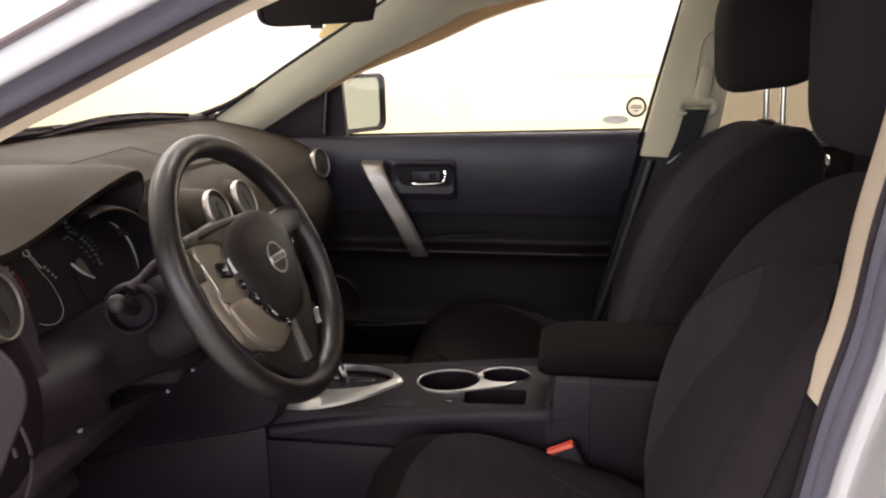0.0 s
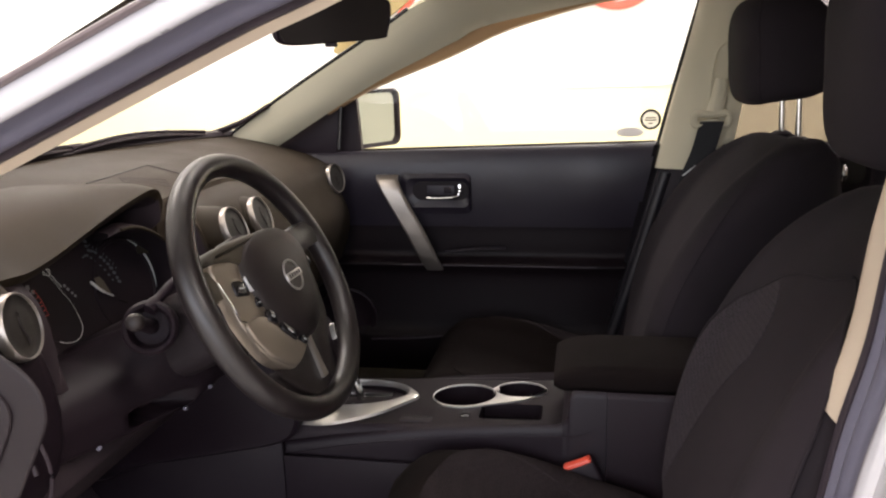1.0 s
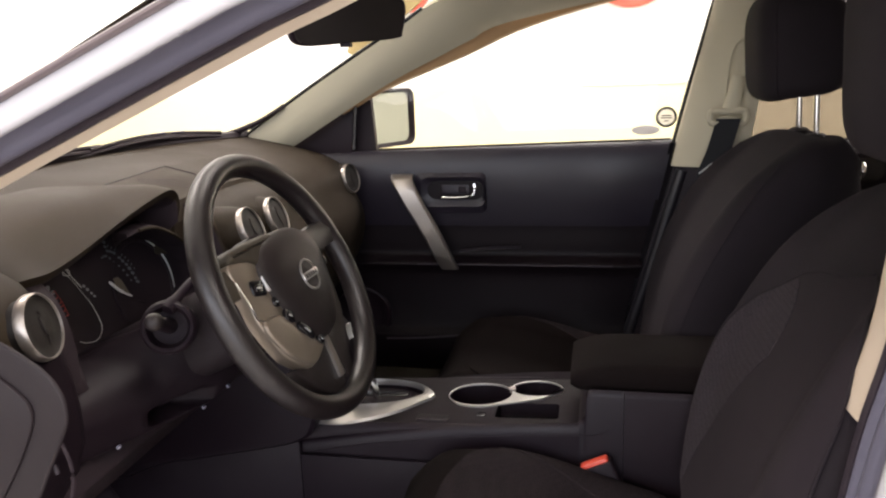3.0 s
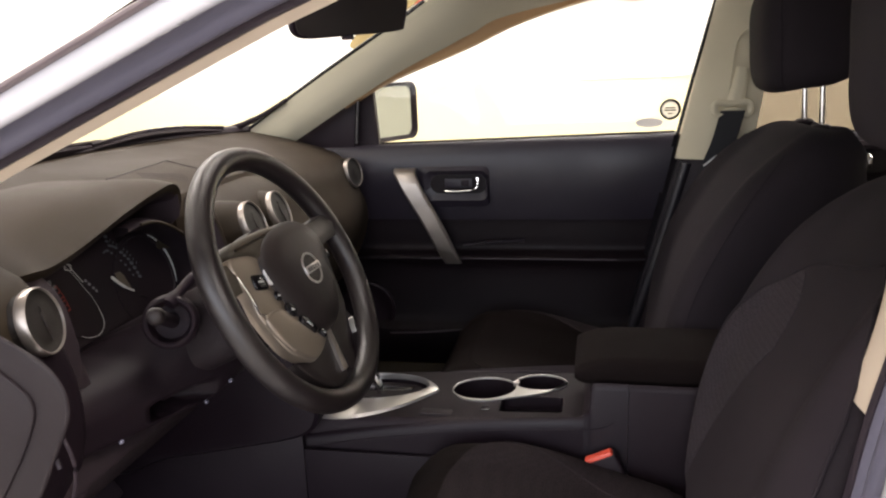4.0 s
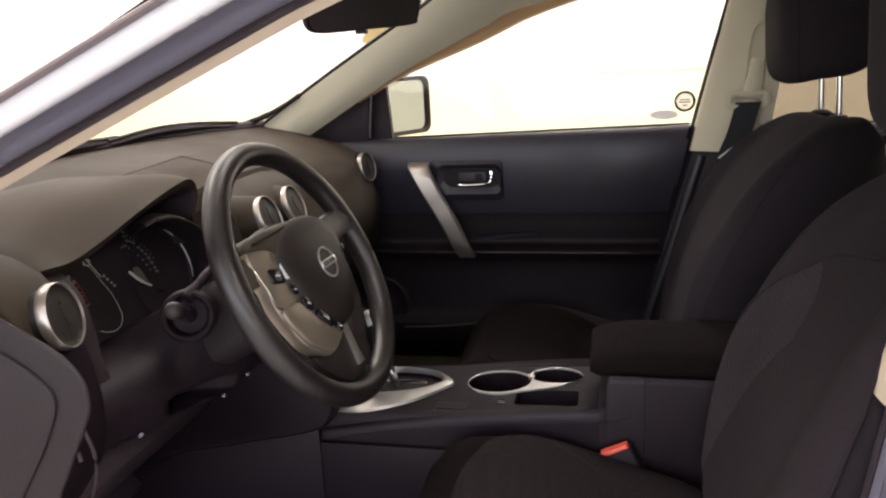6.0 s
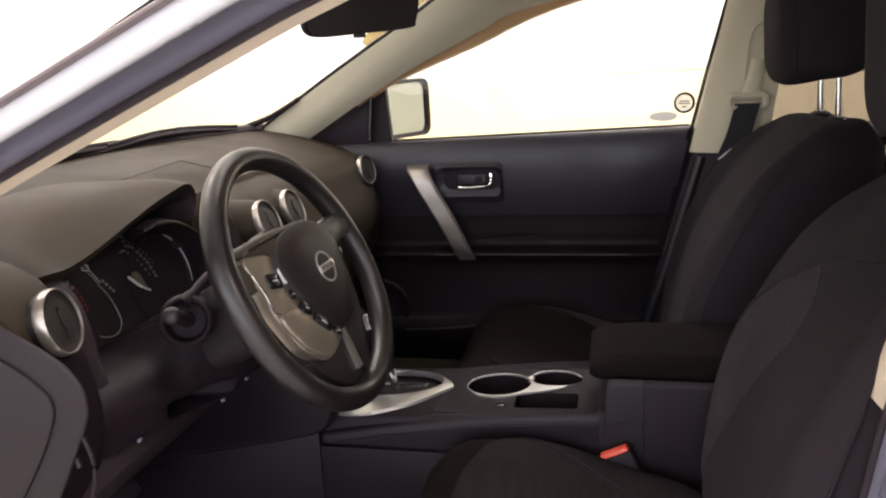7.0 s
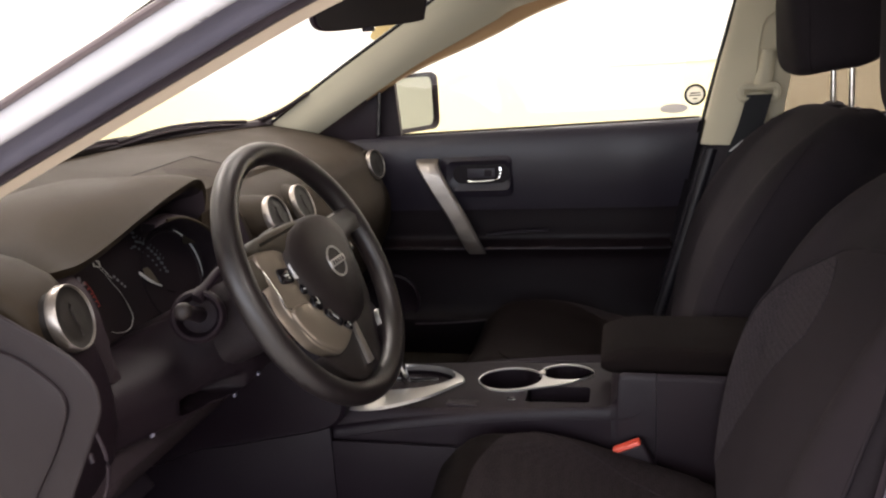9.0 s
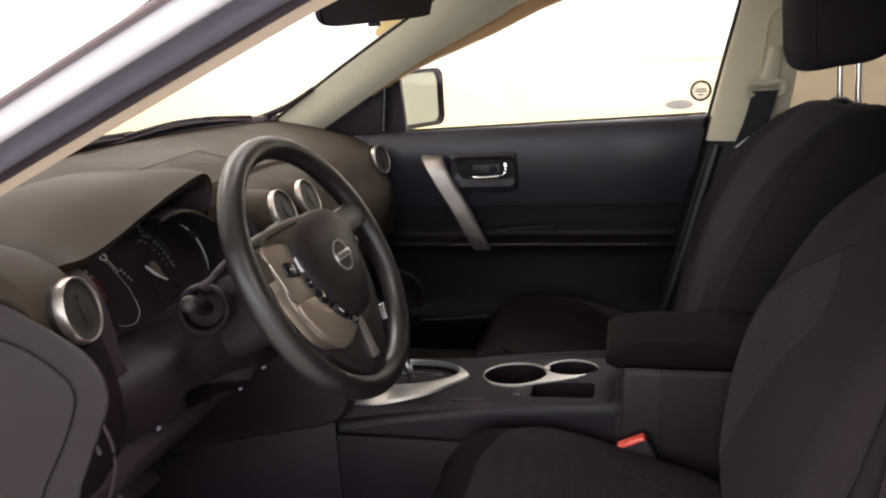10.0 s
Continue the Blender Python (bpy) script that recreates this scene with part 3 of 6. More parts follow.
def passenger_door():
    door = thing("passenger_door", (0.1, 0.74, 0.4), "black plastic door lining with silver pull handle, closed", "car door")
    prof = spline([(1.056, 0.735, 0), (1.062, 0.722, 0), (1.056, 0.706, 0), (1.028, 0.694, 0), (0.99, 0.6885, 0), (0.955, 0.6895, 0), (0.92, 0.6935, 0), (0.88, 0.700, 0), (0.852, 0.705, 0), (0.842, 0.707, 0), (0.825, 0.709, 0),
                   (0.79, 0.711, 0), (0.760, 0.713, 0), (0.750, 0.700, 0), (0.743, 0.682, 0), (0.735, 0.675, 0), (0.725, 0.682, 0), (0.70, 0.694, 0), (0.62, 0.698, 0), (0.55, 0.690, 0),
                   (0.532, 0.672, 0), (0.520, 0.668, 0), (0.47, 0.675, 0), (0.41, 0.70, 0)], 3)
    rear = lambda z: 0.475 + 0.115 * min(1, max(0, (z - 0.55) / 0.52))
    cut = next(i for i, p in enumerate(prof) if p.x < 0.845)
    part("upper_lining", door_grid(lambda z: -0.46, rear, [(p.x, p.y) for p in prof[:cut + 1]], 0.022), M_DOOR, door, "black grained upper door lining")
    part("lower_lining", door_grid(lambda z: -0.46, rear, [(p.x, p.y) for p in prof[cut:]]), M_DOORLOW, door, "black lower door lining, darker than the upper")
    # paler tube laid on the ledge to stand in for its highlight
    part("armrest_highlight", tube(spline([(-0.10, 0.6745, 0.7365), (0.10, 0.6735, 0.738), (0.30, 0.6735, 0.738), (0.44, 0.6745, 0.7385)], 4), 0.0022, 8), M_RUBBER, door, "painted highlight along the armrest edge")
    # silver pull handle, leaning back towards its foot
    hp = spline([(-0.133, 0.672, 0.992), (-0.128, 0.652, 0.975), (-0.098, 0.640, 0.92), (-0.052, 0.634, 0.84), (-0.018, 0.640, 0.765), (-0.004, 0.660, 0.727)], 5)
    rows = []
    for i, p in enumerate(hp):
        t = i / (len(hp) - 1)
        hw = 0.0305 - 0.0075 * t
        rows.append([p + Vector(q) for q in ((-hw, 0.012, 0), (-hw, 0, 0), (-hw + 0.006, -0.005, 0), (hw - 0.006, -0.005, 0), (hw, 0, 0), (hw, 0.012, 0))])
    part("pull_handle", loft(rows), M_SILVER, door, "satin silver pull handle")
    # release lever in its recess
    m = frame_at((0.012, 0.6885, 0.945), (0, -1, 0))
    m = m @ pose(0, 0, 0)
    bez = part("handle_bezel", ring_plate(rounded(0.198, 0.112, 0.016, 6, cx=-0.012, cy=-0.007), rounded(0.158, 0.052, 0.0255, 6, cx=0.001, cy=0.001), 0.014, m, 0.009), M_DOOR, door, "black bezel round the release lever")
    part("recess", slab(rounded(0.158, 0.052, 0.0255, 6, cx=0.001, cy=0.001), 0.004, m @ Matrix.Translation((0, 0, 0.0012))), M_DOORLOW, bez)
    c = m @ Vector((0.010, 0.001, 0.012))
    part("lever", join(tube(spline([c + Vector(q) for q in ((-0.048, 0.004, -0.018), (-0.015, -0.002, -0.019), (0.025, -0.004, -0.016), (0.040, -0.002, -0.012), (0.046, 0.001, 0.0), (0.045, 0.004, 0.018))], 5), [0.0015] + [0.0028] * 18 + [0.0040] * 3 + [0.0052] * 4, 8)), M_CHROME, bez, "chrome release lever")
    part("lever_pad", rbox(c + Vector((-0.008, 0.008, 0.002)), (0.076, 0.004, 0.026), 0.002), M_DOOR, bez)
    part("lock_button", rbox(c + Vector((0.012, 0.004, 0.003)), (0.022, 0.006, 0.018), 0.002), M_BLACK, bez)
    part("arm_switch", tube(spline([(0.02, 0.690, 0.772), (0.10, 0.686, 0.782), (0.19, 0.690, 0.786)], 4), 0.008, 8, flat=0.5), M_DOOR, door, "black switch plate")
    part("pocket_edge", tube(spline([(-0.20, 0.668, 0.512), (-0.095, 0.664, 0.519), (0.02, 0.664, 0.531)], 4), 0.003, 8), M_RUBBER, door, "thin rolled edge of the door pocket")
    # speaker in the lower front corner
    m = frame_at((-0.272, 0.685, 0.578), (0.15, -1, 0))
    part("speaker_grille", lathe([(0.085, -0.01), (0.085, 0.008), (0.078, 0.012), (0.072, 0.006), (0.03, 0.002), (0.002, 0.002)], m), M_BLACK, door, "round black speaker grille")
    # window frame and glass
    line = [(-0.30, 0.705, 1.155), (-0.179, 0.712, 1.220), (0.039, 0.71, 1.300), (0.191, 0.705, 1.362), (0.38, 0.695, 1.414), (0.52, 0.685, 1.436), (0.64, 0.68, 1.45)]
    rows = []
    for p in spline(line, 6):
        rows.append([p + Vector(q) for q in ((0, 0.02, 0), (0, -0.012, 0.003), (-0.01, -0.03, 0.03), (-0.02, -0.03, 0.06), (-0.02, 0.03, 0.06))])
    part("window_frame", loft(rows), M_BEIGE_D, door, "window frame with warm light painted in")
    part("rear_frame", tube(spline([(0.586, 0.715, 1.05), (0.597, 0.712, 1.10), (0.632, 0.705, 1.25), (0.676, 0.692, 1.43)], 5), 0.0048, 8), M_GLOSS, door, "black rear window channel")
    glassy = part("window_glass", slab([(-0.33, 1.03), (0.60, 1.03), (0.69, 1.45), (0.42, 1.44), (0.05, 1.33), (-0.19, 1.23)], 0.004, Matrix(((1, 0, 0, 0), (0, 0, -1, 0.742), (0, 1, 0, 0), (0, 0, 0, 1)))), M_GLASS, door, "clear door window")
    glassy.visible_shadow = False
    # corner panel behind the outside mirror
    tri = [(-0.50, 1.04), (-0.285, 1.04), (-0.270, 1.215), (-0.33, 1.19), (-0.50, 1.09)]
    part("corner_panel", slab(tri, 0.03, Matrix(((1, 0, 0, 0), (0, 0, -1, 0.712), (0, 1, 0, 0), (0, 0, 0, 1))), 0.006), M_BLACK, door, "black triangular mirror corner panel")
    part("corner_post", tube([(-0.279, 0.708, 1.06), (-0.266, 0.708, 1.18)], 0.006, 8), M_GLOSS, door, "thin black post")
    part("corner_filler", slab([(-0.29, 1.04), (-0.222, 1.04), (-0.232, 1.20), (-0.25, 1.21), (-0.285, 1.19)], 0.02, Matrix(((1, 0, 0, 0), (0, 0, -1, 0.745), (0, 1, 0, 0), (0, 0, 0, 1)))), M_BLACK, door)
    return door


def rear_door():
    door = thing("rear_door", (1.1, 0.74, 0.4), "black rear door lining with chrome lever and tinted window", "car door")
    prof = spline([(1.058, 0.735, 0), (1.061, 0.715, 0), (1.03, 0.700, 0), (0.93, 0.692, 0), (0.85, 0.695, 0), (0.80, 0.67, 0), (0.74, 0.66, 0), (0.70, 0.70, 0), (0.42, 0.70, 0)], 3)
    part("lining", door_grid(lambda z: 0.76, lambda z: 1.75, [(p.x, p.y) for p in prof]), M_DOOR, door, "black grained door lining")
    m = frame_at((1.034, 0.690, 0.994), (0, -1, 0))
    bez = part("handle_bezel", ring_plate(rounded(0.16, 0.10, 0.018, 6), rounded(0.118, 0.058, 0.024, 6), 0.012, m, 0.006), M_BLACK, door, "black bezel round the release lever")
    part("recess", slab(rounded(0.118, 0.058, 0.024, 6), 0.004, m @ Matrix.Translation((0, 0, 0.001))), M_GLOSS, bez)
    c = m @ Vector((0, 0, 0.012))
    lever = part("lever", tube(spline([c + Vector(q) for q in ((-0.045, 0.002, -0.018), (-0.020, -0.003, -0.019), (0.004, -0.004, -0.018))], 5), 0.0022, 8), M_CHROME, bez, "chrome release lever")
    part("lever_knob", tube([c + Vector(q) for q in ((0.004, -0.004, -0.016), (0.006, -0.005, -0.004), (0.005, -0.003, 0.010), (0.004, 0.001, 0.018))], [0.005, 0.0075, 0.007, 0.004], 12), M_CHROME, lever)
    g = part("window_glass", slab([(0.76, 1.035), (1.85, 1.055), (1.80, 1.46), (0.86, 1.48)], 0.004, Matrix(((1, 0, 0, 0), (0, 0, -1, 0.745), (0, 1, 0, 0), (0, 0, 0, 1)))), M_TINT, door, "brown tinted privacy glass")
    g.visible_shadow = False


def decals():
    m = Matrix(((1, 0, 0, 0.572), (0, 0, -1, 0.7375), (0, 1, 0, 1.129), (0, 0, 0, 1)))
    s = thing("window_sticker", (0.581, 0.738, 1.102), "round dark-rimmed sticker with illegible lines on the window", "sticker")
    part("rim", ring_plate(ellipse(0, 0, 0.027, 0.027), ellipse(0, 0, 0.0205, 0.0205), 0.0006, m), M_GLOSS, s, "dark printed rim")
    part("face", slab(ellipse(0, 0, 0.0225, 0.0225), 0.0006, m), M_FILM, s)
    for z, w in ((0.004, 0.026), (-0.002, 0.030), (-0.010, 0.012)):
        part("print_bar", slab(rounded(w, 0.003, 0.001, 3, cy=z), 0.0004, m @ Matrix.Translation((0, 0, 0.0006))), M_GLOSS, s)
    m = Matrix(((1, 0, 0, 0.520), (0, 0, -1, 0.7375), (0, 1, 0, 1.096), (0, 0, 0, 1)))
    d = part("oval_decal", slab(ellipse(0, 0, 0.036, 0.0125), 0.0006, m), M_FILM_GREY)
    tagged(d, "pale grey oval decal on the door window", "sticker")


def outside_mirror():
    mir = thing("outside_mirror", (-0.24, 0.86, 1.04), "black outside mirror reflecting the cream wall", "mirror")
    h = Vector((0.096, 0.16, 0)).normalized()
    n = Vector((h.y, -h.x, 0))
    m = Matrix((h, Vector((0, 0, 1)), n)).transposed().to_4x4()
    m.translation = Vector((-0.238, 0.965, 1.128))
    shape = rounded(0.208, 0.178, 0.03, 7)
    def scaled(s, z, dy=0.0):
        return [m @ Vector((p[0] * s, p[1] * s + dy, z)) for p in shape]
    part("housing", loft([scaled(0.35, -0.10), scaled(0.75, -0.085), scaled(0.95, -0.05), scaled(1.0, -0.01), scaled(1.0, 0.006), scaled(0.96, 0.010), scaled(0.86, 0.004), scaled(0.84, -0.004)]), M_BLACK, mir, "black mirror housing")
    part("glass", slab([(p[0] * 0.84 - 0.006, p[1] * 0.86) for p in shape], 0.003, m @ Matrix.Translation((0, 0, -0.0005))), M_MIRROR, mir, "mirror glass")
    part("arm", tube([(-0.285, 0.755, 1.068), (-0.300, 0.81, 1.066), (-0.320, 0.90, 1.078)], [0.03, 0.028, 0.03], 10, flat=0.7), M_GLOSS, mir)


def rear_view_mirror():
    mir = thing("rear_view_mirror", (-0.03, 0.0, 1.36), "dark rear-view mirror on the windscreen, turned to the driver door", "mirror")
    a, b = Vector((-0.117, -0.08, 1.338)), Vector((0.047, 0.08, 1.352))
    h = (b - a).normalized()
    n = Vector((h.y, -h.x, -0.12)).normalized()
    u = n.cross(h)
    m = Matrix((h, u, n)).transposed().to_4x4()
    m.translation = (a + b) / 2 + Vector((-0.006, 0, 0.020))
    out = spline([(-0.120, -0.014, 0), (-0.106, 0.014, 0), (-0.05, 0.036, 0), (0.02, 0.043, 0), (0.098, 0.036, 0), (0.116, 0.020, 0), (0.108, -0.024, 0), (0.094, -0.036, 0), (0.0, -0.037, 0), (-0.098, -0.035, 0)], 5, closed=True)
    def lay(s, z):
        return [m @ Vector((p.x * s, p.y * s, z)) for p in out]
    part("housing", loft([lay(0.3, -0.045), lay(0.8, -0.035), lay(0.97, -0.012), lay(1.0, 0.002), lay(0.97, 0.008), lay(0.93, 0.006)]), M_BLACK, mir, "black mirror housing")
    part("glass", slab([(p.x * 0.92, p.y * 0.92) for p in out], 0.003, m @ Matrix.Translation((0, 0, 0.0095))), M_DARKMIRROR, mir, "dark mirror glass")
    part("tab", rbox(m @ Vector((-0.01, -0.040, 0.0)), (0.02, 0.016, 0.008), 0.002), M_BLACK, mir)
    part("stalk", tube([m @ Vector((0.0, 0.0, -0.03)), Vector((-0.09, 0.02, 1.42)), Vector((-0.10, 0.02, 1.455))], 0.012, 10), M_BLACK, mir)


def seat_belt():
    belt = thing("seat_belt", (0.70, 0.64, 1.0), "black seat belt hanging from a beige pillar guide", "seat belt")
    slide = [(0.728, 0.628, 1.232), (0.722, 0.625, 1.19), (0.712, 0.622, 1.145)]
    part("slide_cover", tube(slide, [0.015, 0.018, 0.020], 10, flat=0.6, up=(0, 1, 0)), M_BEIGE, belt, "beige height adjuster cover")
    part("guide_slot", tube(spline([(0.738, 0.637, 1.32), (0.712, 0.634, 1.29), (0.700, 0.634, 1.18)], 4), 0.003, 6), M_BEIGE, belt)
    m = frame_at((0.706, 0.614, 1.134), (0.1, -1, 0.1))
    part("guide_loop", tube([m @ Vector(p) for p in spline([(-0.042, 0.0, 0), (-0.036, 0.016, 0), (0.0, 0.014, 0), (0.036, 0.016, 0), (0.042, 0.0, 0), (0.034, -0.013, 0), (0.0, -0.002, 0), (-0.034, -0.013, 0)], 4, closed=True)], 0.008, 8, closed=True, up=(0, 1, 0)), M_BEIGE, belt, "beige belt guide loop")
    rows = []
    for p in spline([(0.706, 0.606, 1.132), (0.688, 0.604, 1.06), (0.660, 0.602, 0.98), (0.62, 0.60, 0.80), (0.58, 0.60, 0.62)], 5):
        rows.append([p + Vector(q) for q in ((-0.028, 0, 0), (-0.028, -0.002, 0), (0.028, -0.008, 0), (0.028, -0.006, 0))])
    web = part("webbing", loft(rows), M_BELT, belt, "black woven belt webbing")
    tag = [(0.641, 1.0010), (0.643, 0.9990), (0.674, 1.0250), (0.672, 1.0270)]
    part("label_tag", loft([[Vector((x, 0.5955, z)) for x, z in tag], [Vector((x, 0.5945, z)) for x, z in tag]]), M_WHITE, web, "small white printed tag")


# ---- dashboard ----
def dash_profile(y):
    """The dashboard's section (x, z) at y, from under the windscreen over the top and down to the footwell."""
    def soft(a, b, v):
        t = min(1, max(0, (v - a) / (b - a)))
        return t * t * (3 - 2 * t)
    cluster = soft(-0.56, -0.52, y) * (1 - soft(-0.165, -0.13, y))
    mid = soft(-0.17, -0.10, y) * (1 - soft(0.10, 0.17, y))
    edge = (abs(y) / 0.66) ** 3
    p = [(-0.84, 1.06), (-0.70 + 0.10 * edge, 1.116 - 0.010 * edge), (-0.56 + 0.03 * edge, 1.106 - 0.004 * edge), (-0.42, 1.080), (-0.325, 1.052), (-0.278, 1.020), (-0.258, 0.970),
         (-0.228, 0.890), (-0.250, 0.790), (-0.330, 0.680), (-0.480, 0.600), (-0.84, 0.55)]
    out = []
    for i, (x, z) in enumerate(p):
        if 4 <= i <= 8:
            x -= cluster * (0.06, 0.105, 0.125, 0.075, 0.03)[i - 4]
            z -= cluster * (0.03, 0.035, 0.055, 0.025, 0.0)[i - 4]
        if i == 3:
            z -= 0.012 * cluster
        if 3 <= i <= 9 and abs(y) > 0.6:
            x -= 0.045 * ((abs(y) - 0.6) / 0.095) ** 2
            z -= 0.012 * ((abs(y) - 0.6) / 0.095) ** 2
        if i in (3, 4):
            z += 0.006 * mid
        if 7 <= i <= 10 and y < -0.53:
            x -= (0.07, 0.13, 0.12, 0.06)[i - 7] * soft(-0.53, -0.60, y)
        out.append((x, z))
    return out


def vent(parent, centre, normal, r, label=""):
    """A round air vent: deep silver ring with a thin lip, black face and shallow slats."""
    m = frame_at(centre, normal)
    v = part("air_vent", lathe([(r * 0.93, -0.03), (r * 0.962, -0.004), (r * 0.955, -0.0012), (r * 0.92, -0.0022), (r * 0.6, -0.0015), (0.002, -0.001)], m), M_VENT, parent, "round black air vent")
    part("ring", lathe([(r * 0.958, -0.010), (r * 0.960, 0.0006), (r * 0.968, 0.0016), (r * 0.995, 0.0018), (r * 1.016, 0.0004), (r * 1.03, -0.003), (r * 1.04, -0.0095), (r * 1.01, -0.012)], m, 48, caps=False), M_SILVER, v, "satin silver ring")
    k = r * 0.86
    for z in (-0.62, -0.31, 0.0, 0.31, 0.62):
        half = math.sqrt(max(0.01, 1 - z * z)) * k * 0.92
        part("slat", tube([m @ Vector((-half, z * k, -0.0036)), m @ Vector((0, z * k, -0.0028)), m @ Vector((half, z * k, -0.0036))], k * 0.10, 8, flat=0.22, up=normal), M_VENT, v)
    tab = [(-0.02, 0.52), (0.06, 0.44), (0.05, 0.34), (-0.05, 0.30), (-0.04, -0.22), (0.07, -0.36), (0.08, -0.50), (0.02, -0.72)]
    part("thumb_tab", tube([m @ Vector((a * k, b * k, -0.0002)) for a, b in tab], k * 0.028, 6), M_HUB, v, "thin upright thumb tab")
    return v


def dashboard():
    dash = thing("dashboard", (-0.4, 0, 0.6), "dark grey soft plastic dashboard with silver-ringed vents", "dashboard")
    ys = [-0.695, -0.66, -0.62, -0.58, -0.56, -0.545, -0.53, -0.515, -0.48, -0.42, -0.36, -0.30, -0.25, -0.21, -0.18, -0.165, -0.158, -0.15, -0.142, -0.13, -0.11, -0.09, -0.04, 0.0, 0.04, 0.09, 0.12, 0.15, 0.18, 0.24, 0.32, 0.4, 0.48, 0.56, 0.62, 0.66, 0.69]
    rows = []
    for y in ys:
        pr = spline([(x, z, 0) for x, z in dash_profile(y)], 5)
        rows.append([Vector((p.x, y, p.y)) for p in pr])
    body = loft(rows)
    part("dash_body", body, M_DASH, dash, "dark grey dashboard moulding", sharp=60)
    # black surround that lines the recess of the instruments
    rows = []
    for y in np.linspace(-0.590, -0.135, 33):
        pr = spline([(x, z, 0) for x, z in dash_profile(y)], 5)[19:52]
        rows.append([Vector((p.x + 0.003, y, p.y + 0.003)) for p in pr] + [Vector((p.x - 0.01, y, p.y - 0.01)) for p in reversed(pr)])
    part("cluster_surround", loft(rows), M_DIAL, dash, "black surround of the instruments", sharp=60)
    # instrument hood: an arch whose lip looks at the driver, higher towards the middle of the car
    lip = spline([(-0.300, -0.620, 1.046), (-0.281, -0.590, 1.050), (-0.278, -0.552, 1.050), (-0.278, -0.492, 1.0605), (-0.278, -0.408, 1.0805), (-0.278, -0.346, 1.0935), (-0.278, -0.296, 1.1015), (-0.279, -0.258, 1.1045), (-0.281, -0.234, 1.096), (-0.284, -0.224, 1.076), (-0.288, -0.228, 1.052)], 5)
    rows = []
    for i, p in enumerate(lip):
        v = min(1, abs((p.y + 0.385) / 0.215))
        crown = 1.062 + 0.062 * (1 - v ** 2.4)
        x, z = p.x, p.z
        back = x - 0.12
        top = max(crown, z + 0.004)
        pr = [(x - 0.06, z - 0.026), (x - 0.022, z - 0.020), (x - 0.010, z - 0.015), (x - 0.0015, z - 0.004), (x - 0.004, z + 0.001), (x - 0.05, z + (top - z) * 0.62 + 0.006), (back, top), (back - 0.08, top - 0.006), (back - 0.17, 1.075), (back - 0.17, 1.03), (x - 0.14, min(1.02, z - 0.04))]
        rows.append([Vector((q.x, p.y, q.y)) for q in spline([(a, b, 0) for a, b in pr], 3, closed=True)])
    hood = part("instrument_hood", loft(rows), M_DASH, dash, "arched hood over the instruments", sharp=50)
    rows = []
    for p in lip[8:-4]:
        face = [(-0.0032, -0.0065), (-0.0115, -0.0172), (-0.024, -0.0225), (-0.062, -0.029), (-0.15, -0.05)]
        rows.append([Vector((p.x + a, p.y, p.z + b)) for a, b in face] + [Vector((p.x + a, p.y, p.z + b + 0.002)) for a, b in reversed(face[1:])])
    part("hood_lining", loft(rows), M_DIAL, hood, "black lining under the hood")
    end = [(-0.2870, 1.046), (-0.2855, 1.060), (-0.2850, 1.076), (-0.2880, 1.088), (-0.300, 1.093), (-0.40, 1.098), (-0.44, 1.03), (-0.31, 1.028)]
    part("hood_lining", slab(end, 0.002, Matrix(((1, 0, 0, 0), (0, 0, -1, -0.2315), (0, 1, 0, 0), (0, 0, 0, 1)))), M_DIAL, hood, "black lining under the hood")
    # centre top: a ridged speaker cover with a row of small holes
    def ridge(x, y):
        return np.interp(x, (-0.44, -0.379, -0.329, -0.285, -0.25), (1.1085, 1.0935, 1.070, 1.058, 1.035)) - 0.007 * abs(y) / 0.2
    rows = []
    for x in (-0.470, -0.444, -0.440, -0.42, -0.40, -0.379, -0.36, -0.345, -0.333, -0.322):
        drop = 0.03 if x < -0.45 or x > -0.33 else 0.002 if x < -0.442 else 0.0
        w = 0.195 - 0.25 * max(0, x + 0.36)
        rows.append([Vector((x, w * v, float(ridge(x, w * v)) - drop)) for v in np.linspace(-1, 1, 11)] + [Vector((x, w * v, 0.98)) for v in (1, -1)])
    mound = part("speaker_cover", loft(rows), M_DASH, dash, "ridged speaker cover on the dashboard top", sharp=12)
    lip = [Vector((-0.441, y, float(ridge(-0.441, y)))) for y in (-0.19, -0.12, -0.05, 0.0)] + [Vector((x, 0, float(ridge(x, 0)))) for x in (-0.42, -0.379, -0.335)]
    part("cover_lip", tube(lip, 0.0016, 6), M_ENDCAP, mound, "thin raised edge of the cover")
    for row in range(3):
        for i in range(13):
            k = i / 12
            x, y = -0.424 + 0.052 * k + 0.009 * row, -0.118 + 0.060 * k - 0.008 * row
            part("speaker_slot", rbox((x, y, float(ridge(x, y)) + 0.0002), (0.0060, 0.0018, 0.0008), 0, Euler((0, radians(22), radians(-20))).to_matrix().to_4x4(), 1), M_BLACK, mound)
    # centre vents at the mouths of long rounded housings
    for c in ((-0.2256, -0.080, 1.0030), (-0.2468, 0.085, 0.9935)):
        n, r = (0.935, 0.04, 0.355), 0.0412
        m = frame_at(c, n)
        rings = []
        for d, rr, lift in ((0.0095, 1.00, 0.0), (0.0125, 1.075, 0.0), (0.03, 1.12, 0.006), (0.07, 1.13, 0.020), (0.12, 1.05, 0.046), (0.18, 0.85, 0.080)):
            t = min(1, d / 0.07)
            mm = frame_at(m @ Vector((0, lift, -d)), Vector(n).lerp(Vector((1, 0, 0.06)), t))
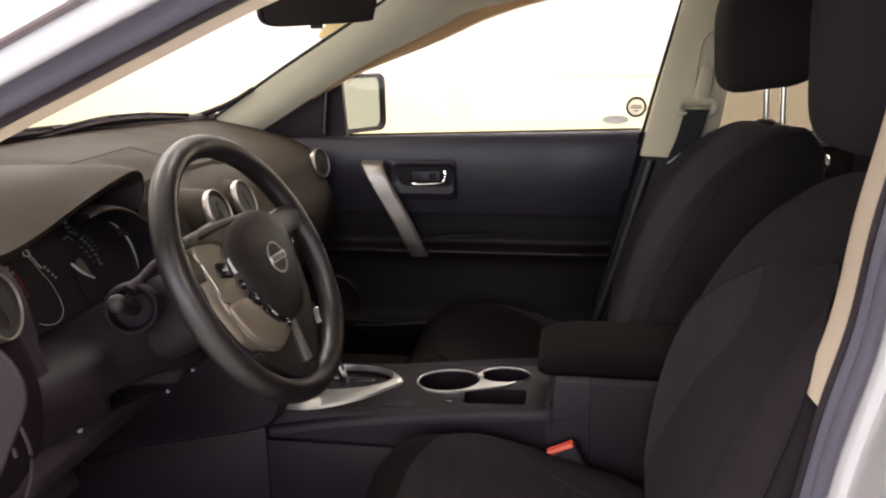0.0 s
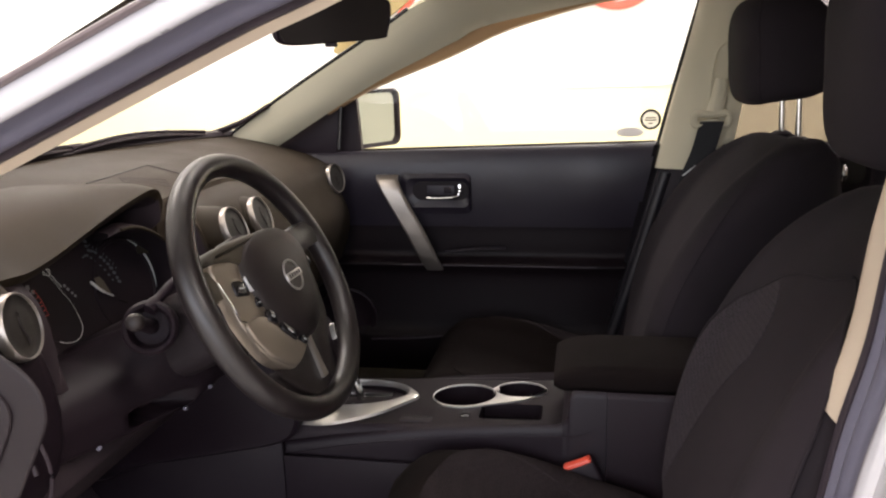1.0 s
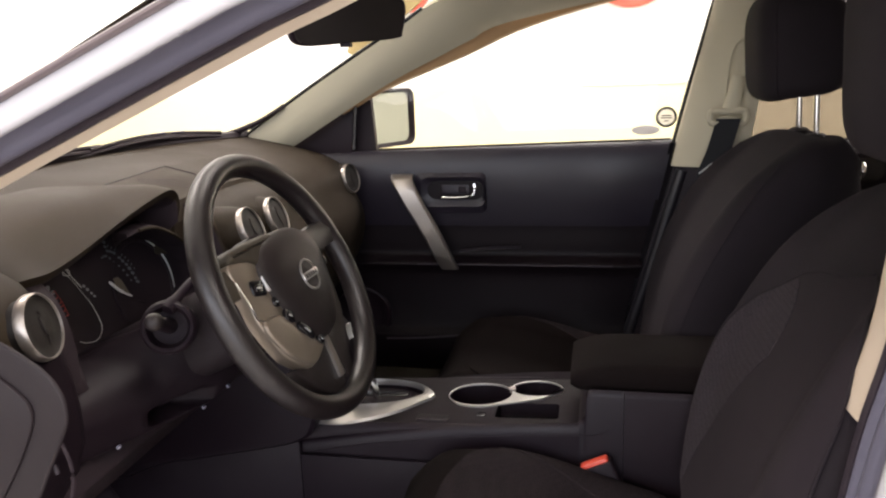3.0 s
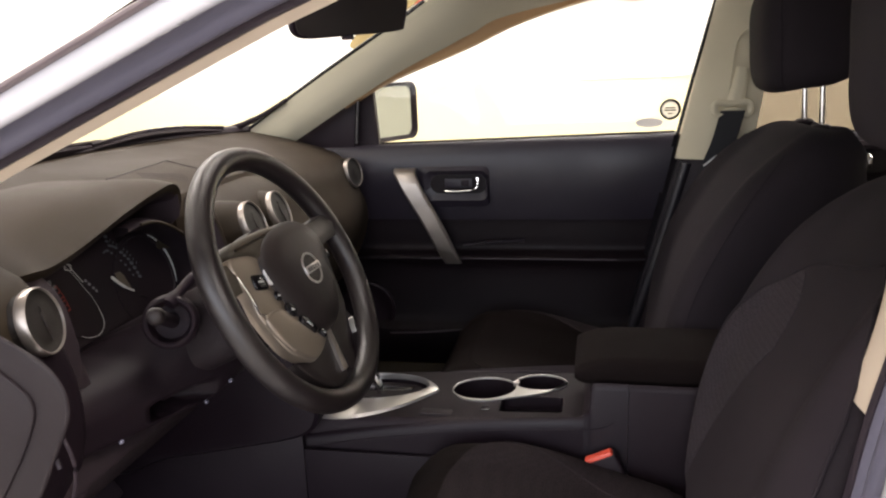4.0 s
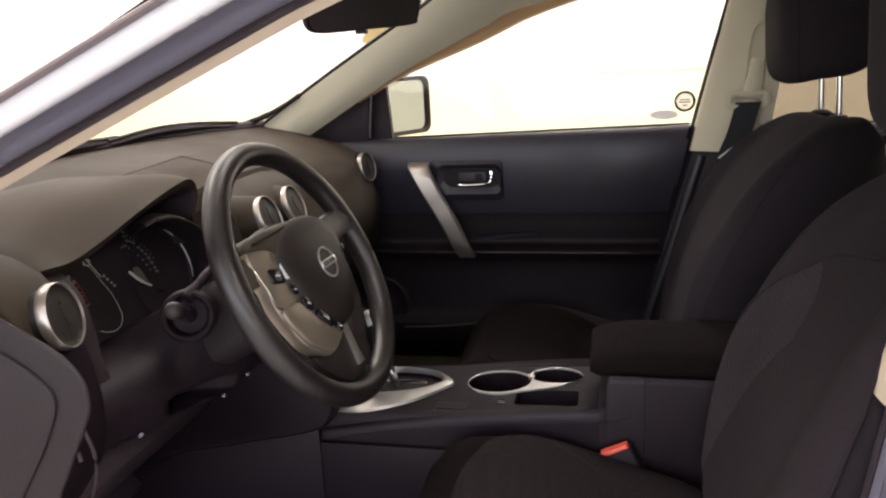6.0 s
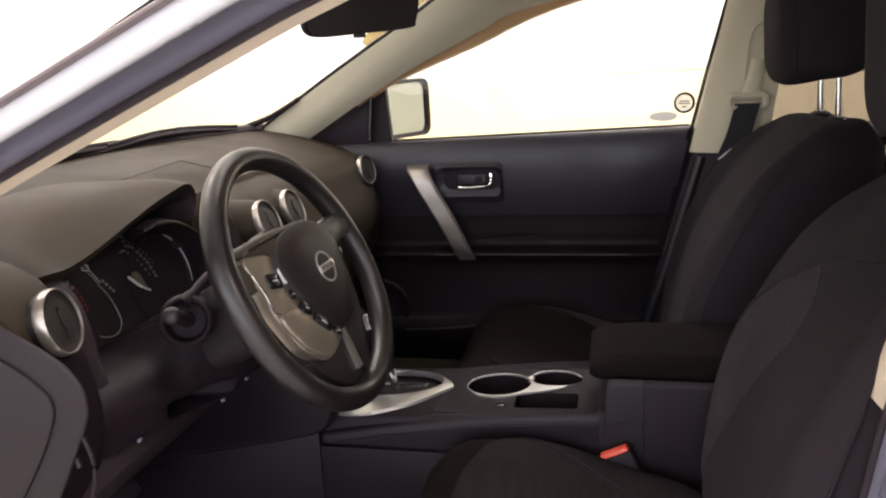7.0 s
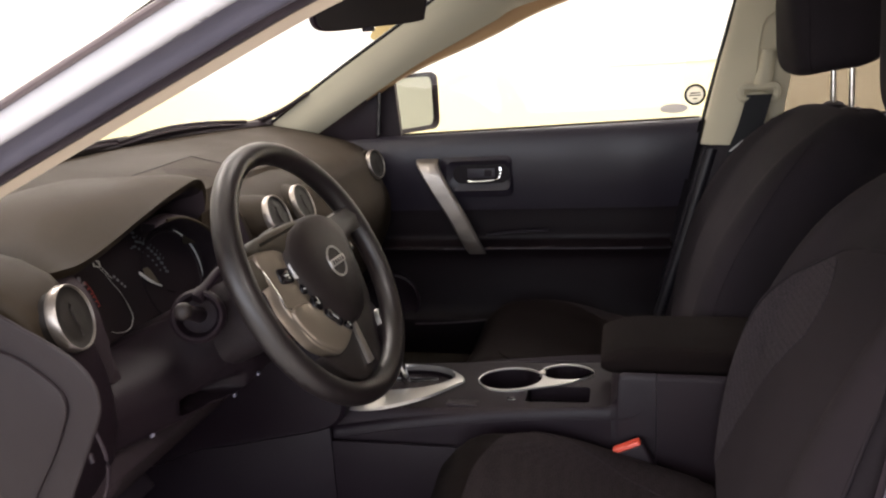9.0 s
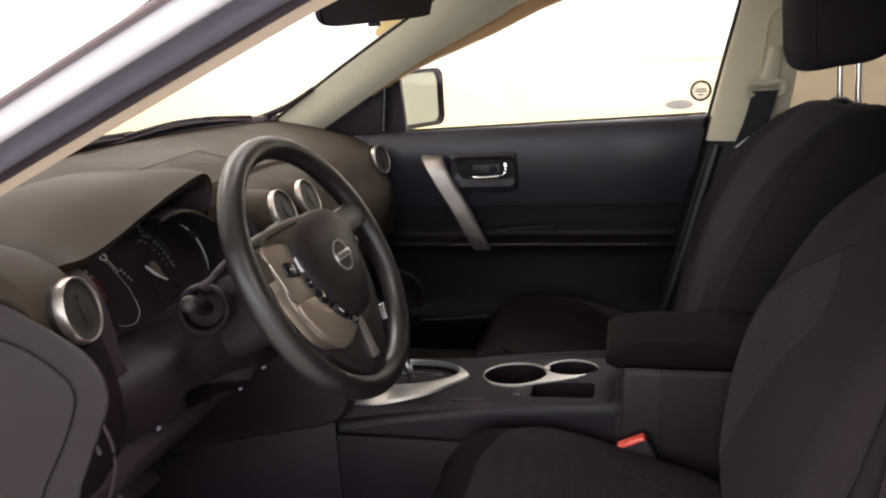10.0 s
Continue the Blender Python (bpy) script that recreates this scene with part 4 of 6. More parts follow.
            rings.append([mm @ Vector((r * rr * math.cos(w), r * rr * math.sin(w), 0)) for w in (2 * math.pi * j / 40 for j in range(40))])
        part("vent_housing", loft(rings), M_DASH, dash, "long rounded vent housing")
        vent(dash, c, n, r)
    # rounded pod that carries the vent beside the driver's door
    rings = []
    for z, xf, ye in ((1.088, -0.370, -0.630), (1.083, -0.330, -0.615), (1.068, -0.298, -0.602), (1.048, -0.272, -0.592), (1.02, -0.252, -0.588), (0.99, -0.2455, -0.585), (0.96, -0.239, -0.580), (0.92, -0.230, -0.578), (0.88, -0.227, -0.576), (0.84, -0.229, -0.576), (0.80, -0.240, -0.580), (0.74, -0.28, -0.59), (0.60, -0.38, -0.61)):
        ring = [Vector((-0.42, -0.692, z)), Vector((xf - 0.012, -0.692, z)), Vector((xf - 0.003, -0.688, z)), Vector((xf, -0.678, z))]
        ring += [Vector((xf - 0.04 + 0.04 * math.cos(w), ye - 0.032 + 0.032 * math.sin(w), z)) for w in np.linspace(0, math.pi / 2, 8)]
        ring += [Vector((-0.42, ye, z))]
        rings.append(ring)
    part("vent_pod", loft(rings[:6]), M_DASH, dash, "rounded pod at the end of the dashboard", sharp=60)
    # pod continues downward; the darker plastic paints in its shade
    part("pod_foot", loft([[p + Vector((-0.001, 0, -0.0005)) for p in r] for r in rings[5:]]), M_KNEE, dash, "lower part of the pod, shade put into its base", sharp=60)
    vent(dash, (-0.2355, -0.630, 1.0044), (0.948, 0.221, 0.229), 0.0397)
    c, n, r = (-0.2529, 0.598, 0.9949), (0.959, -0.176, 0.221), 0.0388
    m = frame_at(c, n)
    part("vent_housing", lathe([(0.044, -0.14), (r * 1.20, -0.08), (r * 1.16, -0.03), (r * 1.07, -0.016), (r, -0.014)], m), M_DASH, dash, "rounded vent housing")
    vent(dash, c, n, r)
    # side cover shown by the open door
    m = Matrix(((1, 0, 0, 0), (0, 0, -1, -0.704), (0, 1, 0, 0), (0, 0, 0, 1)))
    out = spline([(-0.62, 1.03, 0), (-0.36, 1.045, 0), (-0.285, 1.037, 0), (-0.2416, 1.016, 0), (-0.2033, 0.9946, 0), (-0.1788, 0.9757, 0), (-0.1655, 0.955, 0), (-0.1625, 0.936, 0), (-0.167, 0.914, 0), (-0.1946, 0.8623, 0), (-0.2204, 0.8158, 0), (-0.29, 0.70, 0), (-0.62, 0.66, 0)], 5, closed=True)
    part("side_cover", slab([(p.x, p.y) for p in out], 0.004, m, 0.0035, 3), M_ENDCAP, dash, "grey side cover of the dashboard")
    inn = spline([(-0.58, 0.99, 0), (-0.36, 1.010, 0), (-0.2734, 0.9906, 0), (-0.2403, 0.9751, 0), (-0.2126, 0.9529, 0), (-0.2035, 0.940, 0), (-0.2028, 0.923, 0), (-0.2133, 0.8983, 0), (-0.2314, 0.8656, 0), (-0.2652, 0.8146, 0), (-0.33, 0.72, 0), (-0.58, 0.70, 0)], 5, closed=True)
    part("fuse_lid", slab([(p.x, p.y) for p in inn], 0.004, m @ Matrix.Translation((0, 0, 0.005)), 0.003), M_ENDCAP, dash, "grey access lid with a thin gap")
    part("side_rubber", tube(spline([(-0.190, -0.690, 0.905), (-0.178, -0.698, 0.890), (-0.170, -0.700, 0.868), (-0.172, -0.700, 0.840), (-0.187, -0.700, 0.801), (-0.24, -0.70, 0.70), (-0.28, -0.70, 0.50)], 4), 0.0024, 8), M_BLACK, dash, "dark rubber edge")
    part("fastener", tube([(-0.196, -0.694, 0.864), (-0.191, -0.697, 0.854)], [0.0035, 0.003], 10), M_CONSOLE, dash, "small grey fastener")
    # knee panel under the column, with a sunk shelf and small clips
    def ease(a, b, v):
        t = min(1, max(0, (v - a) / (b - a)))
        return t * t * (3 - 2 * t)
    section = [(-0.125, 0.93), (-0.088, 0.95), (-0.054, 0.92), (-0.028, 0.83), (-0.012, 0.72), (-0.003, 0.60), (0.002, 0.46), (0.001, 0.30), (-0.001, 0.14), (-0.005, 0.04), (-0.014, 0.0)]
    front = spline([(-0.66, -0.245, 0), (-0.585, -0.235, 0), (-0.54, -0.222, 0), (-0.50, -0.207, 0), (-0.45, -0.186, 0), (-0.41, -0.163, 0), (-0.37, -0.146, 0), (-0.30, -0.142, 0), (-0.16, -0.150, 0)], 5)
    rows = []
    for y in [-0.65 + 0.010 * i for i in range(49)]:
        face = float(np.interp(y, [p.x for p in front], [p.y for p in front]))
        low = float(np.interp(y, (-0.60, -0.546, -0.50, -0.458, -0.419, -0.40, -0.379, -0.348, -0.25), (0.805, 0.800, 0.799, 0.799, 0.801, 0.805, 0.813, 0.818, 0.815)))
        slot = ease(-0.496, -0.480, y) * (1 - ease(-0.418, -0.400, y))
        zc = 0.822
        rise = ease(-0.485, -0.405, y)
        line = []
        for q in spline([(a, b, 0) for a, b in section], 5):
            z = low + q.y * (0.905 + 0.055 * rise - low)
            sunk = ease(zc - 0.013, zc - 0.009, z) * (1 - ease(zc + 0.009, zc + 0.014, z))
            line.append(Vector((face + q.x * (1 - 0.75 * rise if q.y > 0.4 else 1) - 0.045 * slot * sunk, y, z)))
        line += [Vector((face - 0.10, y, low - 0.004)), Vector((face - 0.18, y, low - 0.008)), Vector((-0.46, y, low)), Vector((-0.46, y, 0.85))]
        rows.append(line)
    knee = part("knee_panel", loft(rows), M_KNEE, dash, "dark panel below the steering column with a sunk shelf", sharp=75)
    for c in ((-0.147, -0.379, 0.824), (-0.167, -0.420, 0.807), (-0.222, -0.547, 0.806)):
        part("clip", rbox(c, (0.005, 0.007, 0.005), 0.0015), M_CARRIER, knee)
    part("under_panel", rbox((-0.40, -0.42, 0.735), (0.26, 0.44, 0.05), 0.01, Euler((0, radians(-14), 0)).to_matrix().to_4x4()), M_DIAL, dash, "black panel under the dashboard")
    return dash


def instrument_cluster():
    cl = thing("instrument_cluster", (-0.36, -0.375, 0.9), "black instrument cluster with two chrome-edged round gauges", "gauge cluster")
    n = (0.97, 0, 0.22)
    base = frame_at((-0.352, -0.352, 0.940), n)
    part("backplate", slab([(p.x, p.y) for p in spline([(-0.19, -0.06, 0), (-0.185, 0.06, 0), (-0.09, 0.105, 0), (0.09, 0.105, 0), (0.185, 0.07, 0), (0.20, -0.06, 0), (0.1, -0.09, 0), (-0.1, -0.09, 0)], 4, closed=True)], 0.02, base, 0.004), M_DIAL, cl, "black dial plate")

    def line(parent, name, pts, r, mat, label="", z=0.004, n=6):
        return part(name, tube(spline([base @ Vector((a, b, z)) for a, b in pts], n), r, 6), mat, parent, label)

    def bars(parent, name, pts, count, size, mat, turn=0.0, jitter=0.0):
        path = spline([(a, b, 0) for a, b in pts], 8)
        for i in range(count):
            p = path[round(i * (len(path) - 1) / max(1, count - 1))]
            w, h = size[0] * random.uniform(1 - jitter, 1 + jitter), size[1] * random.uniform(1 - jitter, 1 + jitter)
            part(name, slab(rounded(w, h, min(w, h) * 0.2, 2), 0.0006, base @ Matrix.Translation((p.x, p.y, 0.0035)) @ Matrix.Rotation(radians(turn), 4, "Z")), mat, parent)

    # speed gauge: sunk black face, painted gleam arc, two rows of worn numerals, painted reflection below
    m = base @ Matrix.Translation((0.100, 0.0, 0.001))
    speed = part("gauge", lathe([(0.080, -0.002), (0.080, 0.003), (0.076, 0.003), (0.074, 0.0005), (0.002, 0.0005)], m, 48), M_DIAL, cl, "round black speed gauge")
    # white base stands in for the gleam of a chrome arc
    part("gauge_rim", tube([m @ Vector((0.080 * math.cos(a), 0.080 * math.sin(a), 0.004)) for a in np.linspace(radians(-19), radians(61), 26)], [0.0006 + 0.0010 * math.sin(math.pi * i / 25) for i in range(26)], 6), M_WHITE, speed, "thin white arc for the chrome's gleam")
    bars(speed, "numeral_bar", [(0.036, 0.092), (0.0368, 0.0774), (0.0499, 0.0711), (0.0628, 0.0558), (0.0728, 0.0431), (0.0804, 0.0257), (0.085, 0.0113)], 12, (0.0070, 0.0042), M_PRINT, -25, 0.25)
    bars(speed, "numeral_bar", [(0.0201, 0.0695), (0.0304, 0.0700), (0.0450, 0.0560), (0.0600, 0.0380), (0.0700, 0.0180)], 9, (0.0045, 0.0030), M_PRINT, -25, 0.25)
    bars(speed, "tick", [(0.043, 0.0840), (0.0600, 0.0700), (0.0760, 0.0540), (0.0880, 0.0340)], 9, (0.0045, 0.0014), M_PRINT, 40)
    # white crescent and tan wedge are reflections on the dial, painted as solid pieces
    line(speed, "bright_edge", [(0.0140, 0.0305), (0.0282, 0.0145), (0.0419, 0.0030), (0.0560, -0.0060)], [0.0012] + [0.0024] * 10 + [0.0016] * 7 + [0.0008], M_WHITE, "white crescent painted as a reflection", 0.006)
    part("painted_reflection", slab([(0.0270, 0.0330), (0.0400, 0.0320), (0.0460, 0.0240), (0.0555, -0.0035), (0.0430, 0.0050), (0.0285, 0.0165)], 0.001, base @ Matrix.Translation((0, 0, 0.0042))), M_TAN, speed, "tan reflection painted on the dial")
    line(speed, "bright_edge", [(0.0663, -0.0162), (0.0760, -0.0222), (0.0854, -0.0268)], 0.0008, M_CHROME)
    # engine gauge: pale oval outline, red band, small numerals
    rev = part("gauge", slab([(p.x, p.y) for p in spline([(-0.0736, 0.0741, 0), (-0.0501, 0.0344, 0), (-0.034, -0.0052, 0), (-0.0336, -0.029, 0), (-0.0557, -0.0422, 0), (-0.0879, -0.0315, 0), (-0.13, 0.0, 0), (-0.15, 0.05, 0), (-0.12, 0.085, 0)], 5, closed=True)], 0.002, base @ Matrix.Translation((0, 0, 0.002)), 0.0005), M_DIAL, cl, "oval black engine gauge")
    line(rev, "gauge_rim", [(-0.0736, 0.0741), (-0.0592, 0.0537), (-0.0501, 0.0344), (-0.0403, 0.0156), (-0.0345, -0.0052), (-0.0330, -0.026), (-0.0414, -0.0374), (-0.0557, -0.0422), (-0.0756, -0.0381), (-0.0879, -0.0315)], [0.0003] * 24 + [0.00045] * 31, M_WHITE, "pale printed outline")
    line(rev, "gauge_line", [(-0.0650, 0.0730), (-0.0560, 0.0560), (-0.0470, 0.0400)], 0.0005, M_WHITE, "pale printed line")
    m = base @ Matrix.Translation((-0.0655, 0.0690, 0.0035)) @ Matrix.Rotation(radians(-20), 4, "Z")
    part("fuel_mark", ring_plate(rounded(0.014, 0.010, 0.002, 3), rounded(0.0115, 0.0075, 0.0015, 3), 0.0005, m), M_WHITE, rev, "small printed box mark")
    bars(rev, "display_bar", [(-0.0398, 0.0404), (-0.0321, 0.0296), (-0.0250, 0.0200)], 4, (0.0045, 0.0040), M_PALE, -30, 0.3)
    bars(rev, "numeral_bar", [(-0.1331, 0.0697), (-0.1208, 0.0667), (-0.1099, 0.0581), (-0.1035, 0.0499)], 4, (0.0060, 0.0070), M_PALE, -15, 0.2)
    line(rev, "red_band", [(-0.1012, 0.0518), (-0.0952, 0.0358), (-0.0927, 0.0243), (-0.0905, 0.0101)], 0.0004, M_REDTICK, "thin red band")
    bars(rev, "tick", [(-0.1032, 0.0500), (-0.0975, 0.0350), (-0.0950, 0.0240), (-0.0928, 0.0110)], 6, (0.0036, 0.0011), M_REDTICK, 15)
    # dark shroud round the speed gauge, ending in a brown rolled edge
    edge = spline([(-0.290, -0.370, 1.050), (-0.287, -0.335, 1.054), (-0.285, -0.2994, 1.0485), (-0.285, -0.2529, 1.028), (-0.285, -0.2141, 0.999), (-0.285, -0.1967, 0.9692), (-0.285, -0.1965, 0.9405), (-0.287, -0.205, 0.905), (-0.29, -0.22, 0.88)], 5)
    k = len(edge)
    rows = []
    for i, p in enumerate(edge):
        a = radians(118 - 178 * i / (k - 1))
        q = base @ Vector((0.100 + 0.083 * math.cos(a), 0.083 * math.sin(a), 0.001))
        out = (p - q).normalized()
        rows.append([q, q.lerp(p, 0.5) + Vector((-0.012, 0, 0)), p, p + Vector((-0.004, 0.006, 0.004)), p + Vector((-0.03, 0.012, 0.006)), q + Vector((-0.02, 0.02, 0.01))])
    shroud = part("gauge_shroud", loft(rows), M_DIAL, cl, "black shroud round the speed gauge")
    part("shroud_edge", tube([p + Vector((0.0005, 0.001, 0.001)) for p in edge[4:36]], 0.0028, 8), M_DASH, shroud, "brown rolled edge")


def steering_column():
    col = thing("steering_column", (-0.2, -0.385, 0.85), "black steering column shroud with indicator stalk", "steering column")
    axis = Vector((0.898, -0.031, 0.438))
    c0 = Vector((-0.028, -0.385, 0.987))
    rows = []
    for d, w, h in ((-0.035, 0.042, 0.044), (-0.045, 0.048, 0.052), (-0.08, 0.052, 0.058), (-0.14, 0.054, 0.060), (-0.20, 0.054, 0.060), (-0.32, 0.054, 0.06)):
        m = frame_at(c0 + axis * d, axis)
        rows.append([m @ Vector((p[0], p[1] - (h - 0.054), 0)) for p in rounded(2 * w, 2 * h, 0.041, 8)])
    part("shroud", loft(rows), M_ENDCAP, col, "black column shroud")
    part("stalk_arm", tube(spline([(-0.170, -0.478, 0.976), (-0.163, -0.455, 0.990), (-0.152, -0.42, 1.008), (-0.150, -0.38, 1.006)], 4), [0.010] * 3 + [0.007] * 4 + [0.006] * 6, 10), M_BLACK, col, "black arm of the stalk")
    for side, tip in ((-1, (-0.150, -0.543, 0.982)), (1, (-0.150, -0.245, 0.968))):
        root = Vector((-0.185, -0.385 + side * 0.06, 0.94))
        tip = Vector(tip)
        st = part("stalk", tube([root, root.lerp(tip, 0.45), root.lerp(tip, 0.75), tip], [0.012, 0.010, 0.009, 0.0105], 14), M_BLACK, col, "black control stalk")
        d = (tip - root).normalized()
        m = frame_at(tip, d)
        part("knob", lathe([(0.0105, -0.012), (0.0118, -0.004), (0.0112, 0.002), (0.0085, 0.006), (0.0045, 0.008), (0.001, 0.0085)], m, 24), M_HUB, st, "dark round stalk end")
        m2 = frame_at(root.lerp(Vector((-0.150, -0.385 + side * 0.140, 0.968)), 0.42), Vector((0.035, side * 0.08, 0.028)))
        part("collar", lathe([(0.028, -0.055), (0.036, -0.020), (0.0375, 0.000), (0.0362, 0.008), (0.0330, 0.0115), (0.0290, 0.0095), (0.0262, 0.003), (0.0235, -0.012), (0.012, -0.016), (0.002, -0.016)], m2, 32, caps=False), M_BLACK, st, "rounded stalk collar")


def steering_wheel():
    wheel = thing("steering_wheel", (-0.028, -0.385, 0.80), "black leather steering wheel with silver button panel", "steering wheel")
    n = Vector((0.898, -0.0314, 0.438)).normalized()
    x = Vector((0.0349, 0.9994, 0))
    y = n.cross(x)
    m = Matrix((x, y, n)).transposed().to_4x4()
    m.translation = Vector((-0.028, -0.385, 0.990))
    R, r = 0.1845, 0.0165
    # the rim thickens where the spokes meet it
    rows = []
    for i in range(72):
        a = 2 * math.pi * i / 72
        fat = 1 + 0.12 * sum(math.exp(-((math.degrees(a) - k + 180) % 360 - 180) ** 2 / 250) for k in (15, 165))
        rows.append([m @ Vector(((R + r * fat * math.cos(b)) * math.cos(a), (R + r * fat * math.cos(b)) * math.sin(a), r * 1.08 * math.sin(b))) for b in (2 * math.pi * j / 16 for j in range(16))])
    part("rim", loft(rows, around=True), M_LEATHER, wheel, "worn black leather rim")
    # hub cover: a domed shield
    out = spline([(0.0, 0.078, 0), (0.060, 0.070, 0), (0.092, 0.040, 0), (0.088, 0.0, 0), (0.066, -0.050, 0), (0.030, -0.084, 0), (0.0, -0.090, 0), (-0.030, -0.084, 0), (-0.066, -0.050, 0), (-0.088, 0.0, 0), (-0.092, 0.040, 0), (-0.060, 0.070, 0)], 4, closed=True)
    def lay(s, z):
        return [m @ Vector((p.x * s, p.y * s, z)) for p in out]
    part("hub_cover", loft([lay(0.9, -0.03), lay(1.0, -0.005), lay(0.985, 0.012), lay(0.9, 0.022), lay(0.6, 0.029), lay(0.2, 0.031)]), M_HUB, wheel, "domed dark hub cover")
    part("hub_shoulder", slab([(p.x, p.y) for p in spline([(-0.137, 0.064, 0), (-0.130, 0.0775, 0), (-0.100, 0.0805, 0), (-0.050, 0.080, 0), (-0.004, 0.075, 0), (-0.030, 0.050, 0), (-0.078, 0.044, 0), (-0.100, 0.055, 0)], 3, closed=True)], 0.034, m @ Matrix.Translation((0, 0, 0.017)), 0.009, 4), M_SHOULDER, wheel, "hub cover shoulder, base lightened for light from above")
    part("hub_back", lathe([(0.05, -0.06), (0.085, -0.045), (0.085, -0.02), (0.06, -0.008)], m), M_BLACK, wheel)
    # badge: plain ring with a bar across
    mb = m @ Matrix.Translation((0, 0.0, 0.0315))
    badge = part("badge", lathe([(0.0205, 0.0), (0.0235, 0.0), (0.0235, 0.0014), (0.022, 0.0022), (0.0205, 0.0014)], mb, 40, caps=False), M_TRIM, wheel, "plain chrome ring badge")
    part("badge_disc", lathe([(0.0205, -0.001), (0.0203, 0.0003), (0.002, 0.0006)], mb, 32), M_HUB, badge, "dark disc inside the ring")
    part("badge_bar", slab(rounded(0.046, 0.0105, 0.001, 2), 0.002, mb @ Matrix.Translation((0, 0, 0.0032)), 0.0005), M_TRIM, badge)
    for bx in (-0.015, -0.0075, 0.0, 0.0075, 0.015):
        part("badge_mark", slab(rounded(0.0042, 0.0062, 0.0006, 2, cx=bx), 0.0004, mb @ Matrix.Translation((0, 0, 0.0037))), M_DIAL, badge)
    # upper spokes on either side and the low double spoke
    for s in (-1, 1):
        rows = []
        for t in np.linspace(0, 1, 6):
            cx = s * (0.075 + 0.105 * t)
            hw = 0.036 - 0.012 * t + 0.010 * t ** 4
            rows.append([m @ Vector((cx, 0.034 + yy * hw * 0.72 + 0.008 * t, zz - 0.006 + 0.012 * t * t)) for yy, zz in ((-1, -0.010), (-0.9, 0.006 + 0.006 * (1 - t)), (0, 0.010 + 0.008 * (1 - t)), (0.9, 0.006 + 0.006 * (1 - t)), (1, -0.010), (0, -0.016))])
        # left spoke shares the shoulder's painted light
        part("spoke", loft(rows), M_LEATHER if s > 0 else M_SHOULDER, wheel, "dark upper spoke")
    # grey button panel beside the hub, in an upper flat and a raised lower part
    inner = [(-0.083, 0.050), (-0.079, 0.037), (-0.0756, 0.009), (-0.0686, -0.019), (-0.048, -0.059), (-0.022, -0.088)]
    outer = [(-0.030, -0.098), (-0.077, -0.108), (-0.108, -0.090), (-0.128, -0.066), (-0.142, -0.020), (-0.140, 0.011), (-0.146, 0.036), (-0.142, 0.063), (-0.102, 0.059)]

    def plate(pts, z, thick, bevel):
        return slab([(p.x, p.y) for p in spline([(*q, 0) for q in pts], 4, closed=True)], thick, m @ Matrix.Translation((0, 0, z)), bevel, 3)
    panel = part("button_panel", plate(inner + outer, 0.013, 0.018, 0.004), M_SPOKE, wheel, "satin grey button panel")
    low = [(-0.100, -0.022), (-0.082, -0.038), (-0.066, -0.062), (-0.036, -0.088), (-0.034, -0.096), (-0.077, -0.106), (-0.107, -0.088), (-0.126, -0.066), (-0.139, -0.024)]
    part("panel_step", plate(low, 0.0175, 0.008, 0.004), M_SPOKE, panel, "raised lower part of the panel")
    part("bright_edge", tube([m @ Vector(q) for q in ((-0.146, 0.040, 0.0125), (-0.142, 0.012, 0.0135), (-0.1425, -0.014, 0.0135), (-0.134, -0.020, 0.0140))], 0.0013, 6), M_CHROME, panel, "thin bright edge")
    for bx, by, w, h, a in ((-0.108, 0.0200, 0.032, 0.021, -14), (-0.0855, -0.0075, 0.015, 0.014, -20), (-0.079, -0.0325, 0.020, 0.018, -35), (-0.058, -0.0625, 0.034, 0.015, -52), (-0.0345, -0.0850, 0.014, 0.012, -50)):
        mm = m @ Matrix.Translation((bx, by, 0.0155 if by > -0.02 else 0.0195)) @ Matrix.Rotation(radians(a), 4, "Z")
        b = part("button", slab(rounded(w, h, 0.0055, 4), 0.006, mm, 0.0015), M_GLOSS, panel, "small black button")
        part("button_mark", slab(rounded(w * 0.35, 0.0015, 0.0005, 2), 0.0004, mm @ Matrix.Translation((0, 0, 0.0006))), M_WHITE, b)
    part("bright_tab", plate([(-0.0905, 0.0300), (-0.0850, 0.0280), (-0.0845, 0.0100), (-0.0900, 0.0120)], 0.0165, 0.004, 0.0005), M_POLISH, panel, "bright polished tab beside the switch")
    # small black switches on the far edge of the hub
    for bx, by, a in ((0.0790, 0.0400, -55), (0.0860, 0.0230, -70), (0.0890, 0.0050, -80)):
        part("hub_button", slab(rounded(0.013, 0.009, 0.003, 4), 0.008, m @ Matrix.Translation((bx, by, 0.0205)) @ Matrix.Rotation(radians(a), 4, "Z"), 0.002), M_GLOSS, wheel, "small black hub switch")
    # dark plates: below the panel, and the far half of the wheel
    foot = [(-0.028, -0.090), (-0.006, -0.088), (-0.006, -0.155), (-0.030, -0.164), (-0.060, -0.156), (-0.092, -0.128), (-0.112, -0.096), (-0.078, -0.104)]
    part("lower_plate", plate(foot, 0.006, 0.014, 0.003), M_HUB, wheel, "dark lower plate")
    far = [(0.010, -0.080), (0.030, -0.084), (0.066, -0.050), (0.088, 0.0), (0.092, 0.030), (0.112, 0.026), (0.114, -0.010), (0.105, -0.045), (0.090, -0.080), (0.058, -0.112), (0.036, -0.150), (0.012, -0.155)]
    # dark base stands in for a silver panel turned into shade
    part("lower_plate", plate(far, 0.004, 0.014, 0.003), M_HUB, wheel, "dark lower plate")
